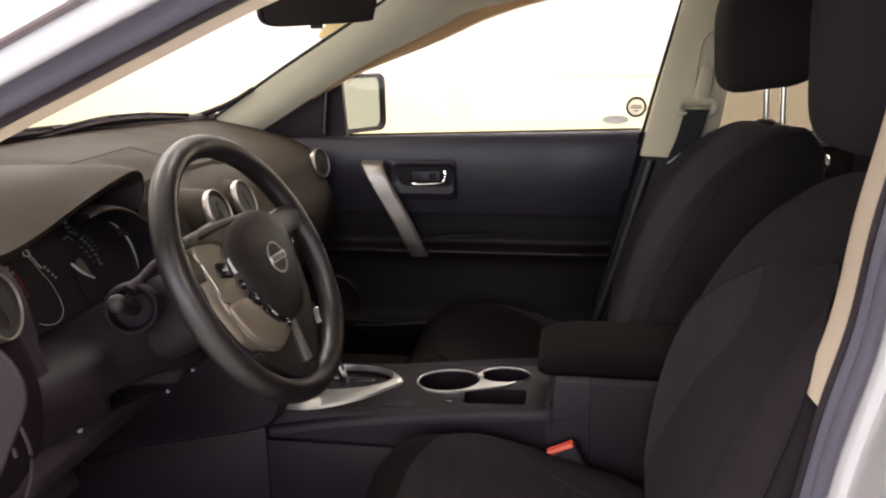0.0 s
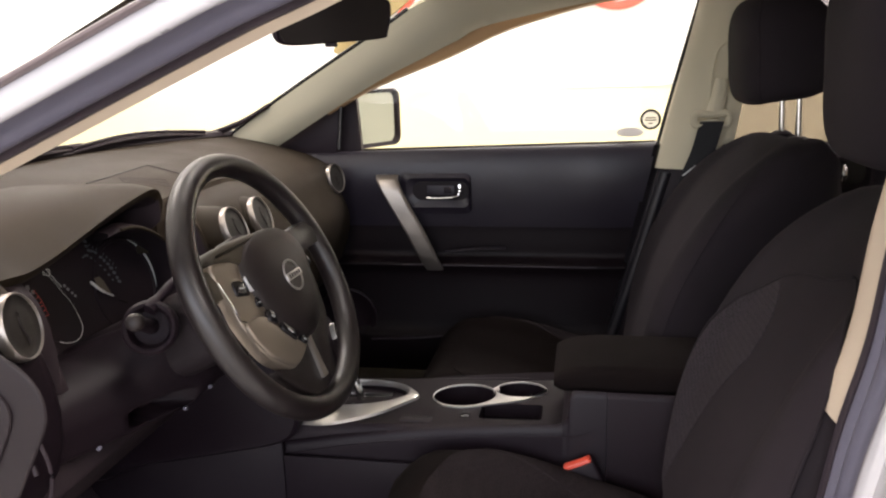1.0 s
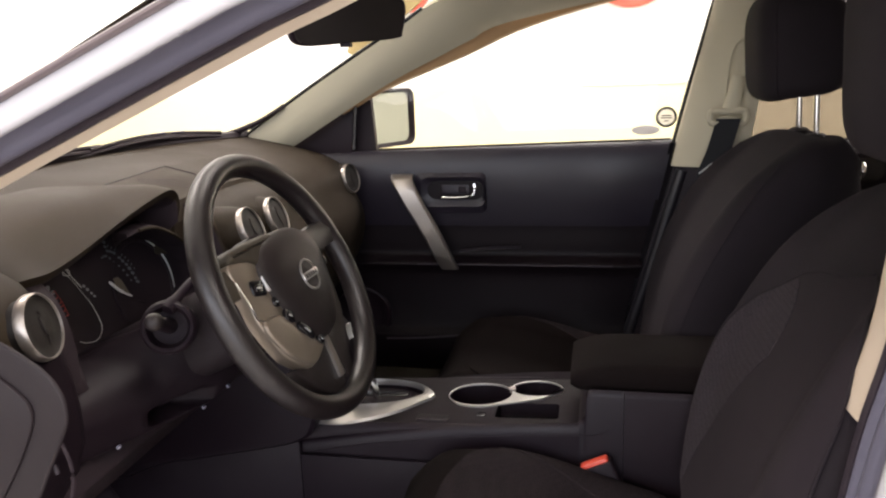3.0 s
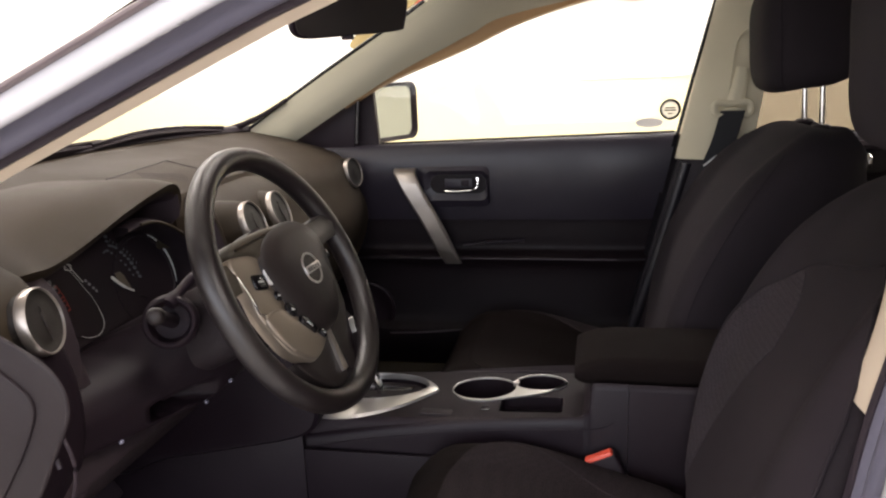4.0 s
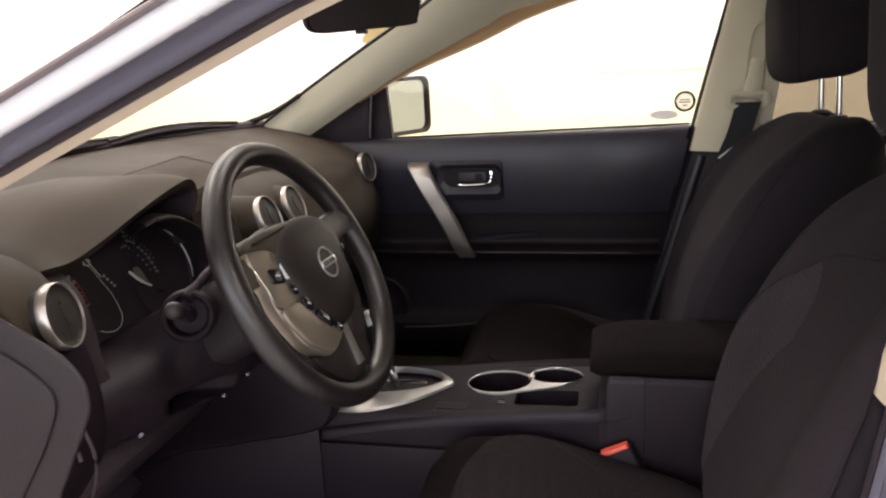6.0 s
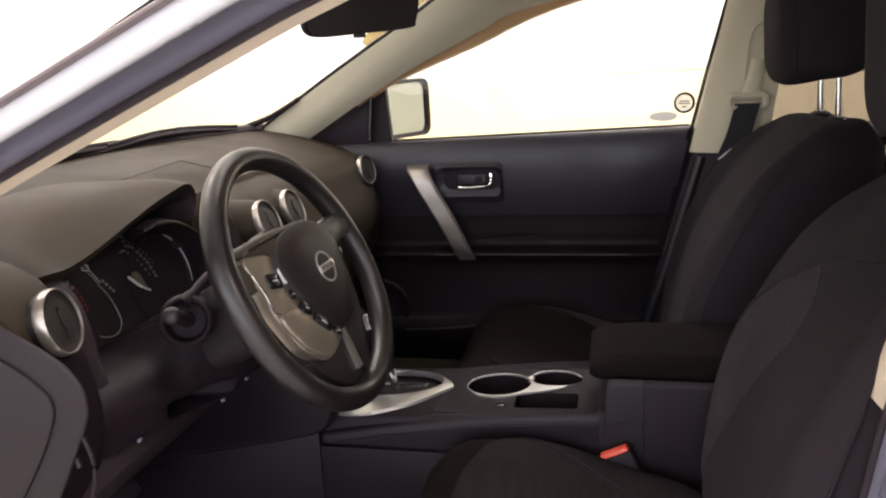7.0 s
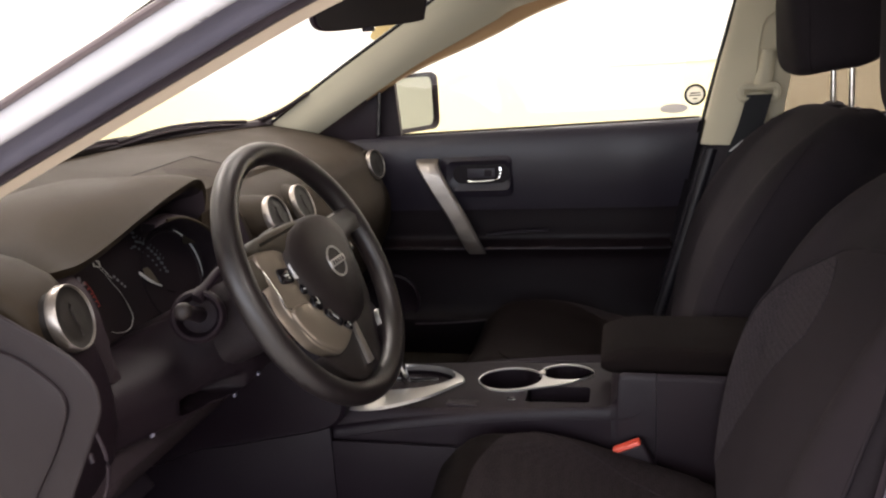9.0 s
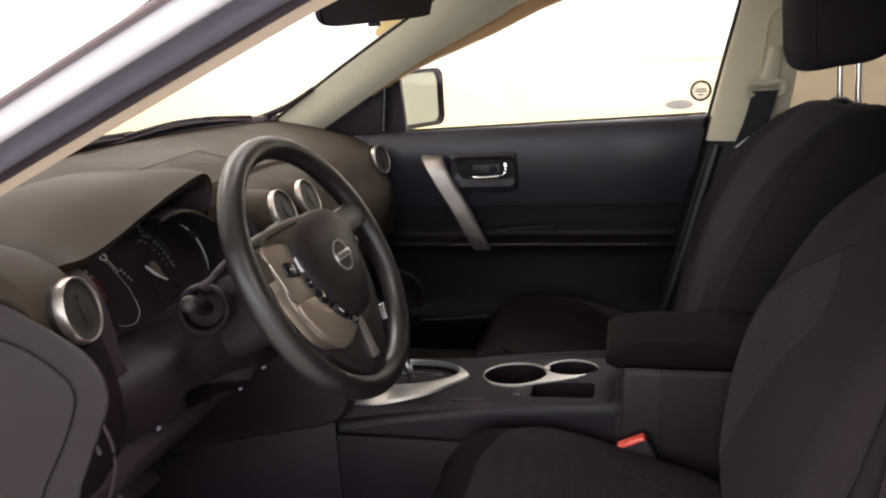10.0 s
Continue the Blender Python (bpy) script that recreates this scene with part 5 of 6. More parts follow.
    part("far_button_panel", plate([(0.0825, -0.1010), (0.0865, -0.1005), (0.0780, -0.1100), (0.0735, -0.1205), (0.0718, -0.1195), (0.0755, -0.1095)], 0.0085, 0.008, 0.0006), M_TRIM, wheel, "bright edge of the far panel")
    rows = []
    for t in np.linspace(0, 1, 5):
        cx, cy, hw = -0.003 - 0.011 * t, -0.078 - 0.070 * t, 0.0040 + 0.0042 * t
        rows.append([m @ Vector((cx + dx * hw, cy, z)) for dx, z in ((-1, 0.0), (-1, 0.0105), (-0.5, 0.0125), (0.5, 0.0125), (1, 0.0105), (1, 0.0))])
    part("lower_spoke", loft(rows), M_SILVER, wheel, "silver lower spoke bar")
    return wheel


# ---- centre stack and console ----
def ztop(x):
    """Height of the console's top at x."""
    return 0.631 + 0.021 * min(1, max(0, (x + 0.12) / 0.40))


def holed_plate(outer, holes, depths, thick):
    """A plate that follows the console's top, with pits of the given depths."""
    bm = bmesh.new()
    loops = []
    for pts in (outer, *holes):
        vs = [bm.verts.new((p[0], p[1], ztop(p[0]))) for p in pts]
        loops.append(vs)
    edges = []
    for vs in loops:
        edges += [bm.edges.new((vs[i], vs[(i + 1) % len(vs)])) for i in range(len(vs))]
    bmesh.ops.triangle_fill(bm, edges=edges, use_beauty=True)
    def inside(p, poly):
        hit = False
        for (x0, y0), (x1, y1) in zip(poly, poly[1:] + poly[:1]):
            if (y0 > p.y) != (y1 > p.y) and p.x < (x1 - x0) * (p.y - y0) / (y1 - y0) + x0:
                hit = not hit
        return hit
    bmesh.ops.delete(bm, geom=[f for f in bm.faces if any(inside(f.calc_center_median(), [(q[0], q[1]) for q in h]) for h in holes)], context="FACES_ONLY")
    for vs, d in zip(loops, (thick, *depths)):
        low = [bm.verts.new((v.co.x, v.co.y, v.co.z - d)) for v in vs]
        for i in range(len(vs)):
            k = (i + 1) % len(vs)
            bm.faces.new((vs[i], vs[k], low[k], low[i]))
        if vs is not loops[0]:
            bm.faces.new(low)
    bmesh.ops.recalc_face_normals(bm, faces=bm.faces)
    return bm


def cup_outline(grow=0.0, n=72):
    """The joined outline of two oval cup wells, as the larger reach of either seen from their waist."""
    c = Vector((0.236, 0.036))
    wells = [(Vector((0.176, 0.019)), 0.062 + grow, 0.050 + grow), (Vector((0.285, 0.046)), 0.050 + grow, 0.036 + grow)]
    out = []
    for i in range(n):
        a = 2 * math.pi * i / n
        d = Vector((math.cos(a), math.sin(a)))
        best = 0.012 + grow
        for w, rx, ry in wells:
            e, g = Vector((d.x / rx, d.y / ry)), Vector(((c.x - w.x) / rx, (c.y - w.y) / ry))
            qa, qb, qc = e.dot(e), 2 * e.dot(g), g.dot(g) - 1
            q = qb * qb - 4 * qa * qc
            if q > 0:
                best = max(best, (-qb + math.sqrt(q)) / (2 * qa))
        out.append((c.x + d.x * best, c.y + d.y * best))
    return out


def centre_console():
    con = thing("centre_console", (0.2, 0, 0.4), "dark plastic centre console with cup holders and silver shifter trim", "console")
    # body sides, with a rolled upper edge that drops towards the dashboard
    def crease(x):
        return float(np.interp(x, (-0.16, -0.0266, 0.136, 0.289, 0.367), (0.596, 0.6205, 0.645, 0.6595, 0.6645)))
    for sgn in (-1, 1):
        rows, skirt = [], []
        for x in np.linspace(-0.16, 0.37, 16):
            z = crease(x)
            half = 0.114
            line = [(half + 0.022, 0.40), (half + 0.016, 0.53), (half + 0.011, z - 0.030), (half + 0.0115, z - 0.0195), (half + 0.0095, z - 0.008), (half + 0.0065, z - 0.002), (half + 0.003, z), (half - 0.001, z - 0.003), (half - 0.012, z - 0.012), (half - 0.012, 0.40)]
            rows.append([Vector((x, sgn * yy, zz)) for yy, zz in line])
            low = min(ztop(x), z) - 0.002
            skirt.append([Vector((x, sgn * yy, zz)) for yy, zz in ((0.104, ztop(x) + 0.0004), (0.109, ztop(x) * 0.75 + low * 0.25), (0.1135, low), (0.1135, low - 0.01), (0.100, low - 0.01))])
        part("console_side", loft(rows), M_CONSOLE, con, "grey console side wall")
        part("console_shoulder", loft(skirt), M_BLACK, con, "dark rounded shoulder of the console top")
    part("console_seam", tube(spline([(-0.15, -0.1275, 0.575), (-0.0263, -0.1258, 0.6015), (0.1362, -0.1255, 0.6245), (0.2391, -0.1255, 0.6357), (0.33, -0.1253, 0.6415), (0.3957, -0.1245, 0.6464), (0.4241, -0.1225, 0.6586)], 5), 0.0011, 6), M_BLACK, con, "thin seam along the console side")
    cups = cup_outline()
    tray = rounded(0.116, 0.064, 0.008, 4, 0.274, -0.049)
    gate = ellipse(-0.045, 0.022, 0.1085, 0.0585, 32)
    outer = [(-0.16, -0.105), (-0.05, -0.105), (0.1, -0.105), (0.3, -0.105), (0.365, -0.104), (0.375, -0.09), (0.375, 0.09), (0.365, 0.104), (0.1, 0.105), (-0.16, 0.105)]
    part("console_top", holed_plate(outer, [cups, tray, gate], [0.075, 0.030, 0.020], 0.01), M_KNEE, con, "dark console top", sharp=30)
    part("tray_mat", rbox((0.274, -0.049, ztop(0.274) - 0.0285), (0.112, 0.060, 0.002), 0), M_GLOSS, con)
    # silver rim round the cups
    big = cup_outline(0.0020)
    mid = cup_outline(0.0012)
    rim = loft([[Vector((p[0], p[1], ztop(p[0]) + 0.0015)) for p in big], [Vector((p[0], p[1], ztop(p[0]) + 0.0030)) for p in mid], [Vector((p[0], p[1], ztop(p[0]) + 0.0026)) for p in cup_outline(-0.0002)], [Vector((p[0], p[1], ztop(p[0]) - 0.0005)) for p in cup_outline(-0.0004)]], caps=False)
    part("cup_rim", rim, M_TRIM, con, "satin silver rim round two cup holders")
    lip = [(q.x, q.y) for q in spline([(0.1295, -0.0182, 0), (0.1451, -0.032, 0), (0.182, -0.0386, 0), (0.2287, -0.0260, 0), (0.291, -0.0050, 0), (0.3213, 0.0270, 0), (0.3340, 0.0500, 0)], 5)]
    lip += ellipse(0.285, 0.046, 0.0508, 0.0368, 14, radians(4), radians(-160))
    lip += ellipse(0.176, 0.019, 0.0628, 0.0508, 16, radians(2), radians(-144))
    part("cup_wedge", slab([(a, b, ztop(a) + 0.0030) for a, b in lip], 0.003), M_TRIM, con, "flat silver lip in front of the cups")
    part("cup_divider", rbox((0.236, 0.050, ztop(0.236) - 0.003), (0.012, 0.016, 0.010), 0.002), M_SILVER, con)
    # pointed silver trim round the gear gate
    o = spline([(0.086, 0.010, 0), (0.060, 0.043, 0), (0.015, 0.066, 0), (-0.076, 0.086, 0), (-0.140, 0.075, 0), (-0.165, 0.0, 0), (-0.165, -0.092, 0), (-0.108, -0.1155, 0), (-0.050, -0.1125, 0), (0.020, -0.073, 0), (0.069, -0.020, 0)], 5, closed=True)
    c = Vector((-0.045, 0.022, 0))
    inn = []
    for p in o:
        a = math.atan2((p.y - c.y) / 0.056, (p.x - c.x) / 0.106)
        inn.append(Vector((c.x + 0.106 * math.cos(a), c.y + 0.056 * math.sin(a), 0)))
    def lay(a, b, t, dz):
        return [Vector((u.x + (v.x - u.x) * t, u.y + (v.y - u.y) * t, ztop(u.x + (v.x - u.x) * t) + dz)) for u, v in zip(a, b)]
    part("gear_trim", loft([lay(o, inn, 0, 0.001), lay(o, inn, 0.06, 0.006), lay(o, inn, 0.5, 0.010), lay(o, inn, 0.92, 0.008), lay(o, inn, 1.0, 0.003), lay(o, inn, 1.0, -0.003)], caps=False), M_TRIM, con, "pointed satin silver gear trim")
    part("gate_plate", slab([(-0.045 + 0.1 * math.cos(a), 0.022 + 0.050 * math.sin(a), ztop(-0.045 + 0.1 * math.cos(a)) - 0.008) for a in np.linspace(0, 2 * math.pi, 33)[:-1]], 0.006), M_BLACK, con, "black shift gate")
    part("gate_slot", rbox((-0.03, 0.040, ztop(-0.03) - 0.0075), (0.11, 0.020, 0.003), 0.001, Euler((0, radians(-3), 0)).to_matrix().to_4x4()), M_GLOSS, con, "dark shift slot")
    for i in range(5):
        part("gate_mark", rbox((-0.07 + 0.024 * i, -0.008, ztop(-0.07 + 0.024 * i) - 0.0065), (0.005, 0.006, 0.002), 0), M_PRINT, con)
    part("power_socket", rbox((0.190, -0.070, ztop(0.19) + 0.0005), (0.016, 0.012, 0.003), 0.001), M_GLOSS, con)
    part("hatch_lid", slab(rounded(0.06, 0.024, 0.004, 3, 0.10, -0.085), 0.003, Matrix.Translation((0, 0, ztop(0.10) + 0.0025)), 0.001), M_CONSOLE, con)
    # step up to the bin, and the bin
    def bin_part(name, sections, inset, mat, label):
        rows = []
        for x, zn, zt in sections:
            side = [(0.138, 0.40), (0.1255, 0.58), (0.1212, zn - 0.012), (0.1190, zn - 0.004), (0.1150, zn), (0.108, zn - 0.003), (0.098, zt)]
            rows.append([Vector((x, -(yy - inset), zz)) for yy, zz in side] + [Vector((x, yy - inset, zz)) for yy, zz in reversed(side)])
        return part(name, loft(rows), mat, con, label, sharp=50)
    bin_part("storage_bin", ((0.352, 0.6600, 0.640), (0.367, 0.6645, 0.650), (0.3767, 0.6725, 0.660), (0.3815, 0.6834, 0.672), (0.3836, 0.7206, 0.700), (0.3875, 0.7270, 0.7115), (0.394, 0.7285, 0.7125), (0.446, 0.7285, 0.7125)), 0.0, M_CONSOLE, "grey console storage bin")
    bin_part("storage_bin", ((0.4468, 0.7275, 0.7118), (0.60, 0.7270, 0.7115), (0.80, 0.715, 0.70)), 0.001, M_BLACK, "dark rear part of the storage bin")
    # lower sides of the stack that run forward into the footwell
    prof = [(-0.31, 0.985), (-0.268, 0.935), (-0.205, 0.83), (-0.125, 0.735), (-0.110, 0.690), (-0.110, 0.645), (-0.145, 0.609), (-0.28, 0.576), (-0.42, 0.546), (-0.60, 0.52), (-0.60, 0.95)]
    pr = spline([(a, b, 0) for a, b in prof], 4, closed=True)
    rows = []
    for y, s in ((-0.152, 0.975), (-0.146, 1.0), (0.0, 1.01), (0.146, 1.0), (0.152, 0.975)):
        rows.append([Vector((-0.35 + (p.x + 0.35) * s, y, 0.78 + (p.y - 0.78) * s)) for p in pr])
    part("stack_body", loft(rows), M_CONSOLE, con, "dark centre stack body")
    part("footwell_panel", slab([(-0.72, 0.38), (-0.1462, 0.38), (-0.1460, 0.609), (-0.28, 0.579), (-0.42, 0.549), (-0.72, 0.487)], 0.012, Matrix(((1, 0, 0, 0), (0, 0, -1, -0.141), (0, 1, 0, 0), (0, 0, 0, 1))), 0.001), M_CONSOLE, con)
    part("kick_panel", rbox((0.14, -0.136, 0.48), (0.57, 0.008, 0.20), 0.001), M_CONSOLE, con)
    return con


def armrest():
    a = thing("console_armrest", (0.52, 0, 0.713), "black cloth armrest lid on the console bin", "armrest")
    rows = []
    for u in (0.02, 0.06, 0.13, 0.22, 0.34, 0.50, 0.72, 1.0, 1.8, 2.8, 3.6, 4.0, 4.25, 4.35):
        x = 0.352 + 0.098 * u
        end = min(1, math.sqrt(max(0.06, (4.37 - u) / 0.5)))
        up = math.sqrt(1 - (1 - min(1, u)) ** 2) * end
        low = math.sqrt(1 - (1 - min(1, 0.15 + 3 * u)) ** 2) * end
        rows.append([Vector((x, p[0] * (0.90 + 0.10 * up), 0.734 + p[1] * (up * 1.1 if p[1] > 0 else low * 0.92))) for p in rounded(0.195, 0.052, 0.022, 6)])
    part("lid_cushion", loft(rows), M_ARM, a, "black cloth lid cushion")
    part("lid_base", rbox((0.585, 0, 0.716), (0.37, 0.185, 0.008), 0.003), M_CONSOLE, a)


def gear_lever():
    g = thing("gear_lever", (-0.05, 0, ztop(-0.05)), "black gear lever with chrome collar in the console", "gear lever")
    part("shaft", tube([(-0.035, 0.02, 0.62), (-0.055, 0.02, 0.70)], 0.008, 10), M_CHROME, g, "chrome shaft")
    part("knob", tube(spline([(-0.055, 0.02, 0.695), (-0.060, 0.02, 0.72), (-0.068, 0.02, 0.75), (-0.075, 0.02, 0.775)], 3), [0.012, 0.016, 0.02, 0.022, 0.023, 0.023, 0.022, 0.020, 0.017, 0.008], 14), M_LEATHER, g, "black leather knob")


# ---- seats ----
def seat(name, dx, yc, dz, label, head=(0, 0), sink=0.0):
    s = thing(name, (0.35 + dx, yc, 0.40), label, "car seat", "front seats")
    o = Vector((dx, yc, dz))

    lean_near = spline([(0.545, 0, 0.60), (0.585, 0, 0.70), (0.635, 0, 0.83), (0.702, 0, 0.97), (0.772, 0, 1.062), (0.818, 0, 1.096)], 6)
    lean_far = spline([(0.545, 0, 0.60), (0.585, 0, 0.70), (0.638, 0, 0.83), (0.718, 0, 0.965), (0.799, 0, 1.050), (0.840, 0, 1.084)], 6)

    def back_point(t, a, grow=0.0):
        """On the backrest: t from foot to top, a round its section, 0 at the far side and a quarter turn at the front."""
        lean = lean_far if yc > 0 else lean_near
        k = t * (len(lean) - 1)
        i = min(int(k), len(lean) - 2)
        c = lean[i].lerp(lean[i + 1], k - i)
        d = (lean[i + 1] - lean[i]).normalized()
        nrm = Vector((-d.z, 0, d.x))
        half = 0.235 + 0.030 * math.sin(math.pi * min(1, t * 1.15)) - (0.055 * max(0, (t - 0.40) / 0.60) ** 1.7 if yc < 0 else 0.060 * max(0, (t - 0.48) / 0.52) ** 2)
        thick = (0.062 + 0.018 * math.sin(math.pi * t)) * (1 - 0.45 * max(0, (t - 0.82) / 0.18) ** 2)
        cs, sn = math.cos(a), math.sin(a)
        v = math.copysign(abs(cs) ** 0.62, cs)
        w = math.copysign(abs(sn) ** 0.62, sn)
        lift = 0.020 * max(0, (t - 0.70) / 0.30) * v * v if yc > 0 and v < 0 else 0
        bolster = 0.034 * math.sin(math.pi * min(1, t * 1.1)) * (1 / (1 + math.exp(-(abs(v) - 0.66) * 18))) if sn > 0 else 0
        return o + c + Vector((0, v * (half + grow) * (0.91 if yc < 0 and v < 0 else 1.0), lift)) + nrm * (w * (thick + grow) * (1 + 1.15 * max(0, (t - 0.6) / 0.4) if sn < 0 and yc > 0 else 1) + bolster * (1 if sn > 0 else 0))

    n = 44
    rows = [[back_point(t, 2 * math.pi * j / n) for j in range(n)] for t in np.linspace(0, 1, 26)]
    def shrink(row, k, lift):
        c = sum(row, Vector()) / len(row)
        return [c + (p - c) * k + lift for p in row]
    top = Vector((0.010, 0, 0.012))
    if yc < 0:
        rows += [shrink(rows[-1], 0.9, top * 0.7), shrink(rows[-1], 0.7, top * 1.1), shrink(rows[-1], 0.3, top * 1.3)]
    else:
        rows += [shrink(rows[-1], 0.97, top * 0.5), shrink(rows[-1], 0.90, top * 0.8), shrink(rows[-1], 0.7, top * 1.0), shrink(rows[-1], 0.3, top * 1.1)]
    back = part("backrest", loft(rows), M_SEAT, s, "dark cloth backrest with raised side bolsters")
    # padded front panel, a little proud, with knitted wings along both sides
    def skin(f, rows_of, off):
        front = [[f(t, a, off) for a in angs] for t, angs in rows_of]
        rear = [[f(t, a, -0.012) for a in angs] for t, angs in rows_of]
        return loft([p + list(reversed(q)) for p, q in zip(front, rear)])
    def lobe(t, lo, hi):
        k = (t - lo) / (hi - lo)
        return max(0.0, 1 - abs(2 * k - 1) ** 3)
    ts = list(np.linspace(0.04, 0.79, 24)) + [0.803, 0.814, 0.822, 0.827]
    plain = [(t, np.linspace(radians(90 - 76 * lobe(t, -0.3, 0.83) ** 0.5), radians(90 + 76 * lobe(t, -0.3, 0.83) ** 0.5), 24)) for t in ts]
    if yc < 0:
        # the driver's panel is lower, wider on the door side, with a knitted patch along its inner edge
        lo = lambda t: np.interp(t, (0.04, 0.28, 0.36, 0.44, 0.52, 0.56, 0.60, 0.64, 0.67), (42, 42, 45, 50, 61, 71, 81, 91, 102))
        hi = lambda t: np.interp(t, (0.04, 0.40, 0.50, 0.56, 0.61, 0.64, 0.66, 0.672), (166, 163, 156, 147, 134, 122, 112, 104))
        plain = [(t, np.radians(np.linspace(lo(t), hi(t), 24))) for t in np.linspace(0.04, 0.672, 30)]
        top = lambda t: np.interp(t, (0.05, 0.16, 0.28, 0.40, 0.47, 0.52, 0.56, 0.59), (62, 69, 77, 85, 89, 89, 88, 83))
        patch = [(t, np.radians(np.linspace(lo(t) + 2, max(top(t), lo(t) + 3), 10))) for t in np.linspace(0.05, 0.59, 24)]
        part("mesh_wing", skin(back_point, patch, 0.0070), M_MESH, back, "knitted mesh patch")
    if yc < 0:
        part("back_panel", skin(back_point, plain, 0.006), M_PANEL, back, "plain dark cloth front panel")
    else:
        plain = [(t, a) for t, a in plain if t < 0.74]
    rise = 0.006 if yc < 0 else 0.002
    for e in (0, -1):
        part("panel_seam", tube([back_point(t, a[e], rise) for t, a in plain], 0.0022 if yc < 0 else 0.0012, 6), M_SEAT, back, "sewn seam of the panel")
    # cushion
    def cush(u, a, grow=0.0):
        x = 0.045 + 0.50 * u - (0.028 * (1 - u) if yc > 0 else 0)
        zc = 0.588 - sink - 0.075 * u
        end = 1 - max(0, (0.16 - u) / 0.16) ** 2.2 * 0.75
        half = (0.235 + 0.02 * math.sin(math.pi * u)) * (0.8 + 0.2 * end)
        thick = 0.075 * end
        cs, sn = math.cos(a), math.sin(a)
        v = math.copysign(abs(cs) ** 0.6, cs)
        w = math.copysign(abs(sn) ** 0.6, sn)
        bol = 0.026 * (1 / (1 + math.exp(-(abs(v) - 0.68) * 18))) * math.sin(math.pi * min(1, 0.15 + u * 0.85)) if sn > 0 else 0
        return o + Vector((x, v * (half + grow), zc + w * (thick + grow) + bol + 0.012 * math.sin(math.pi * min(1, u * 1.6)) * (sn > 0)))
    rows = [[cush(u, 2 * math.pi * j / n) for j in range(n)] for u in np.linspace(0, 1, 24)]
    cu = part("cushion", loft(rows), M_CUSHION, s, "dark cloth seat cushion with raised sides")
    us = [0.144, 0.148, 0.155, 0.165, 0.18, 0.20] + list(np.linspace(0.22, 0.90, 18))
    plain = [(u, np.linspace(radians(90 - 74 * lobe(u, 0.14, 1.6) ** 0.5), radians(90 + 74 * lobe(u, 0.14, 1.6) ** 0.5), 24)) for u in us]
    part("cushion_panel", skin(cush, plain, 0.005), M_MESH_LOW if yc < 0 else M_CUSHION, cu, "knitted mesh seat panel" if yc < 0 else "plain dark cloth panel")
    for side in (0, 1):
        wing = []
        for u in np.linspace(0.30, 0.86, 16):
            w = 62 * ((u - 0.26) / 0.60) ** 0.6
            angs = np.linspace(radians(18), radians(18 + w), 10)
            wing.append((u, angs if side == 0 else math.pi - angs))
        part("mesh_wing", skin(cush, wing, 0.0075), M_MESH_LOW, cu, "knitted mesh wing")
    # headrest on two chrome posts
    hc = o + Vector((0.795 + head[0], 0, 1.300 + head[1]))
    rows = []
    tall = 0.122 if yc < 0 else 0.110
    for t in np.sin(np.linspace(-math.pi / 2, math.pi / 2, 19)):
        k = max(0.0, 1 - abs(t) ** (2.6 if t > 0 else 3.6)) ** 0.5
        k = k if t > 0 else max(k, 0.12)
        a = (0.079 if yc < 0 else 0.087) * (0.60 + 0.40 * k if t < 0 else 0.38 + 0.62 * k)
        b = 0.145 * (0.72 + 0.28 * k if t < 0 else 0.50 + 0.50 * k)
        c = hc + Vector((-0.008 * t - 0.010 * t * t + (0.022 if yc > 0 else 0.010), 0, tall * t * (0.84 if yc > 0 and t < 0 else 1)))
        tilt = 0.012 * max(0, -t) ** 2 if yc > 0 else 0
        row = []
        for j in range(28):
            w = 2 * math.pi * j / 28
            cs, sn = math.cos(w), math.sin(w)
            row.append(c + Vector((a * math.copysign(abs(cs) ** 0.55, cs) - 0.012 * (1 - sn * sn) * (cs < 0), b * math.copysign(abs(sn) ** 0.55, sn), tilt * cs)))
        rows.append(row)
    rest = part("headrest", loft(rows), M_SEAT, s, "dark cloth headrest raised on posts")
    for k in (10, 18):
        part("headrest_seam", tube([r[k] for r in rows[1:-1]], 0.0022, 6), M_SEAT, rest)
    for sy in (-0.07, 0.07):
        part("headrest_post", tube([o + Vector((0.814, sy, 1.09)), o + Vector((0.808, sy, 1.20)), o + Vector((0.805, sy, 1.25))], 0.0065, 12), M_CHROME, s, "chrome headrest post")
        part("post_guide", lathe([(0.012, -0.03), (0.022, 0.0), (0.022, 0.006), (0.014, 0.011)], Matrix.Translation(o + Vector((0.812, sy, 1.112))), 16), M_BLACK, s, "black post guide")
    part("seat_base", rbox(o + Vector((0.31, 0, 0.47)), (0.42, 0.40, 0.13), 0.03), M_BLACK, s)
    for sy in (-0.19, 0.19):
        part("seat_rail", rbox((0.30 + dx, yc + sy, 0.415), (0.55, 0.05, 0.03), 0.006), M_BLACK, s)
    return s


def belt_buckle():
    b = thing("belt_buckle", (0.44, -0.140, 0.50), "black seat belt buckle with red release button", "belt buckle")
    d = Vector((-0.42, 0.0, 0.90)).normalized()
    m = frame_at((0.398, -0.148, 0.606), d, (0, 1, 0))
    part("buckle_body", slab(rounded(0.060, 0.026, 0.006, 4), 0.085, m, 0.003), M_BLACK, b, "black buckle body")
    part("release_button", slab(rounded(0.050, 0.019, 0.004, 4), 0.010, m @ Matrix.Translation((0, 0, 0.006)), 0.003), M_RED, b, "red release button")
    part("buckle_strap", tube([m @ Vector((0, 0, -0.08)), m @ Vector((0.0, 0, -0.16))], 0.02, 8, flat=0.3), M_BELT, b)


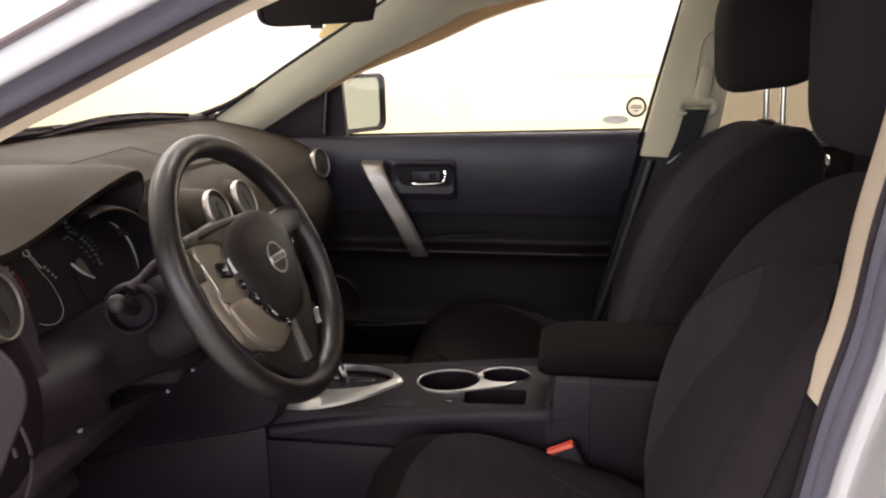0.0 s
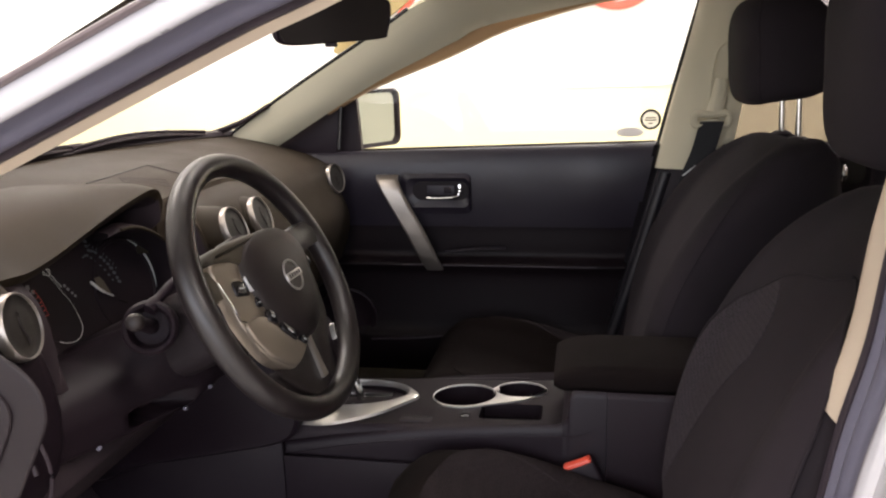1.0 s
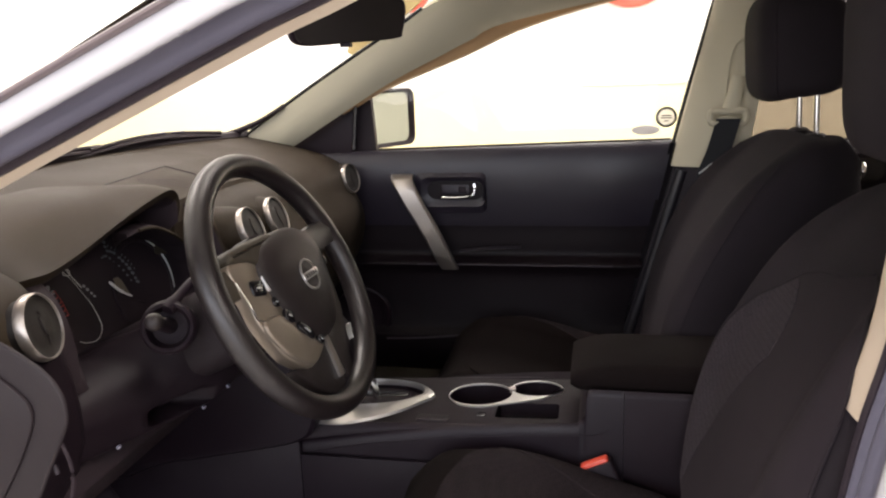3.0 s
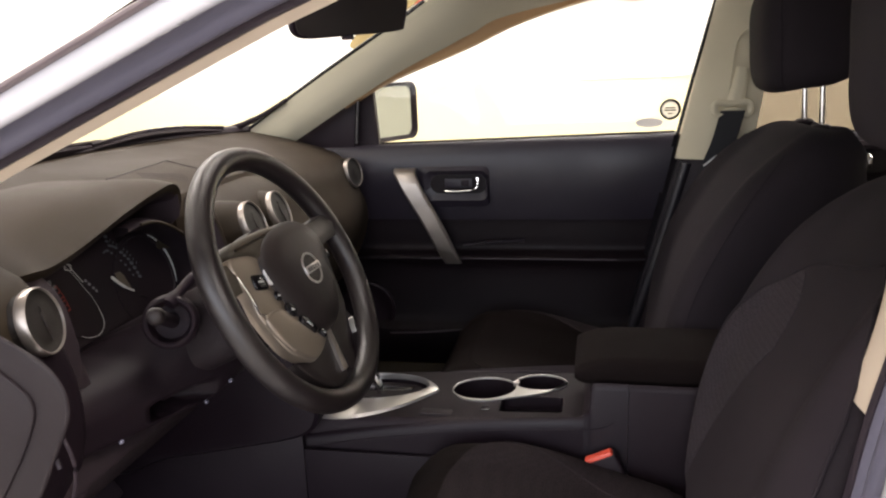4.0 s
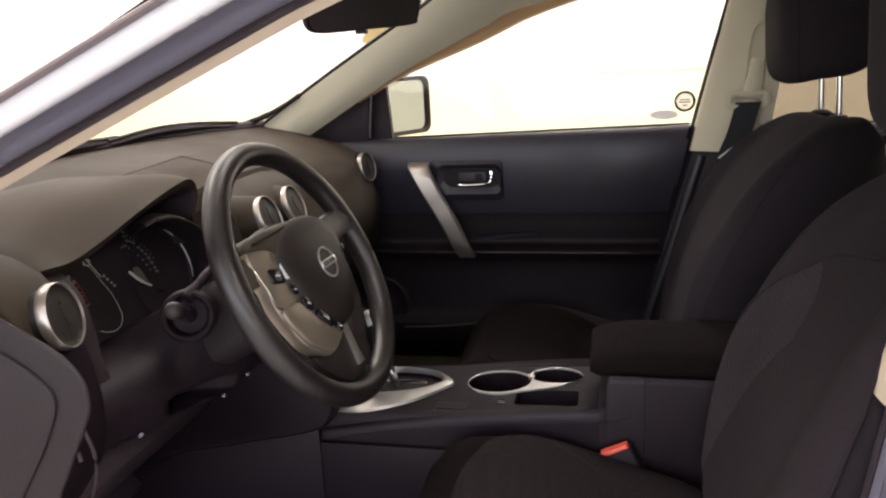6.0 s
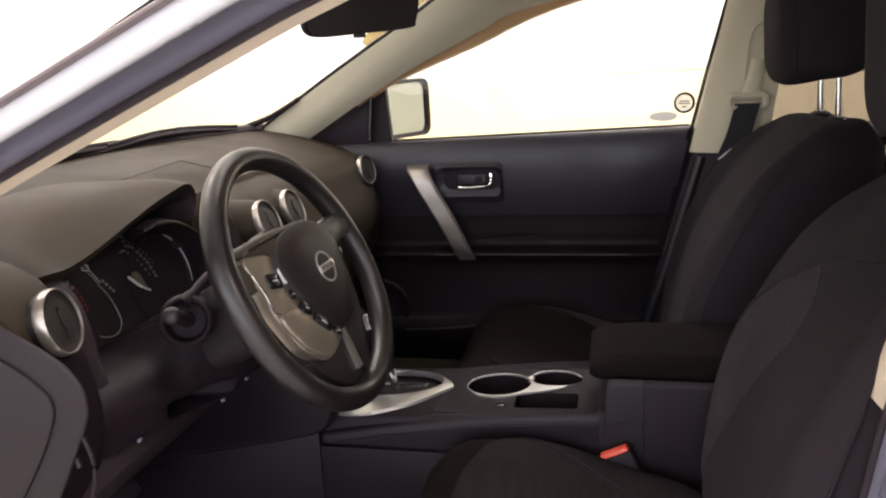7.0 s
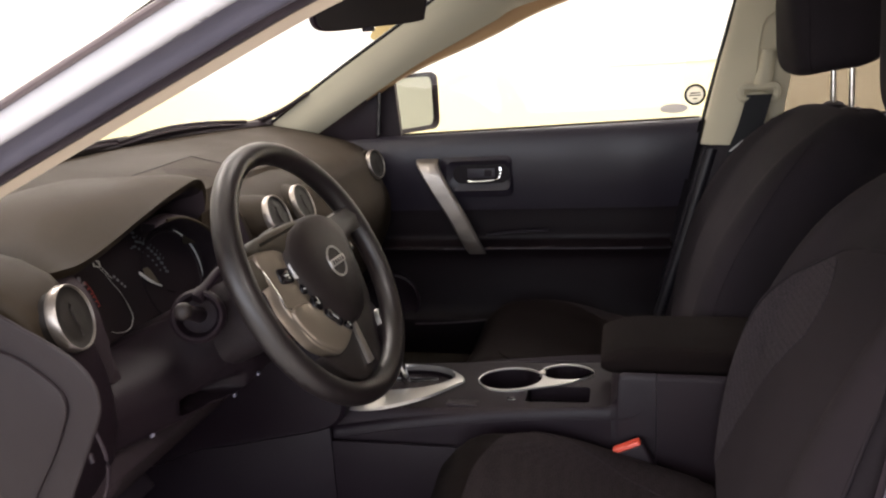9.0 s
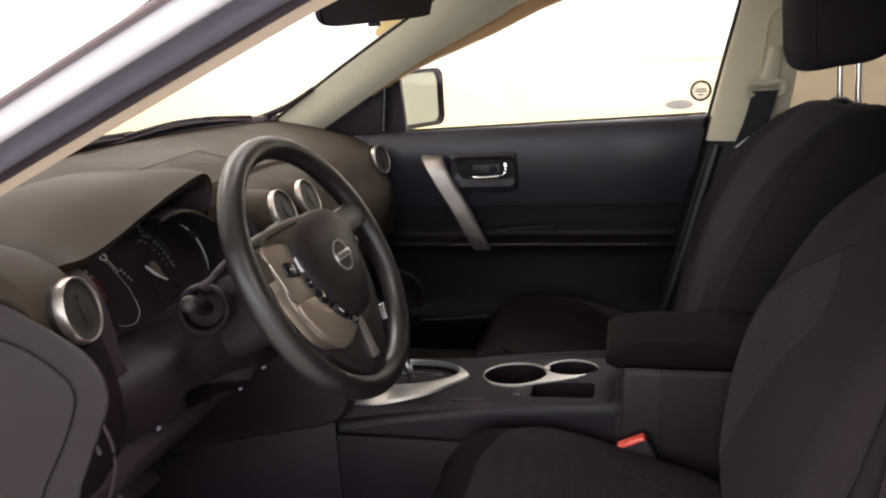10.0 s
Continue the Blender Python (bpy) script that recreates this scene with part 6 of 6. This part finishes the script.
def pedals():
    p = thing("brake_pedal", (-0.52, -0.30, 0.42), "dark brake pedal in the footwell", "pedal")
    part("pad", rbox((-0.48, -0.30, 0.55), (0.02, 0.10, 0.06), 0.006, Euler((0, radians(-35), 0)).to_matrix().to_4x4()), M_RUBBER, p)
    part("arm", tube([(-0.49, -0.30, 0.55), (-0.60, -0.30, 0.70), (-0.66, -0.30, 0.82)], 0.010, 8), M_BLACK, p)


room()
wall_sign()
car_shell()
wipers()
passenger_door()
rear_door()
decals()
outside_mirror()
rear_view_mirror()
seat_belt()
dashboard()
instrument_cluster()
steering_column()
steering_wheel()
centre_console()
armrest()
gear_lever()
seat("passenger_seat", 0.015, 0.365, 0.0, "dark cloth passenger seat with raised headrest", (-0.030, -0.009), 0.042)
seat("driver_seat", 0.04, -0.385, -0.02, "dark cloth driver seat with knitted mesh panels", (-0.061, 0.0), 0.010)
belt_buckle()
pedals()
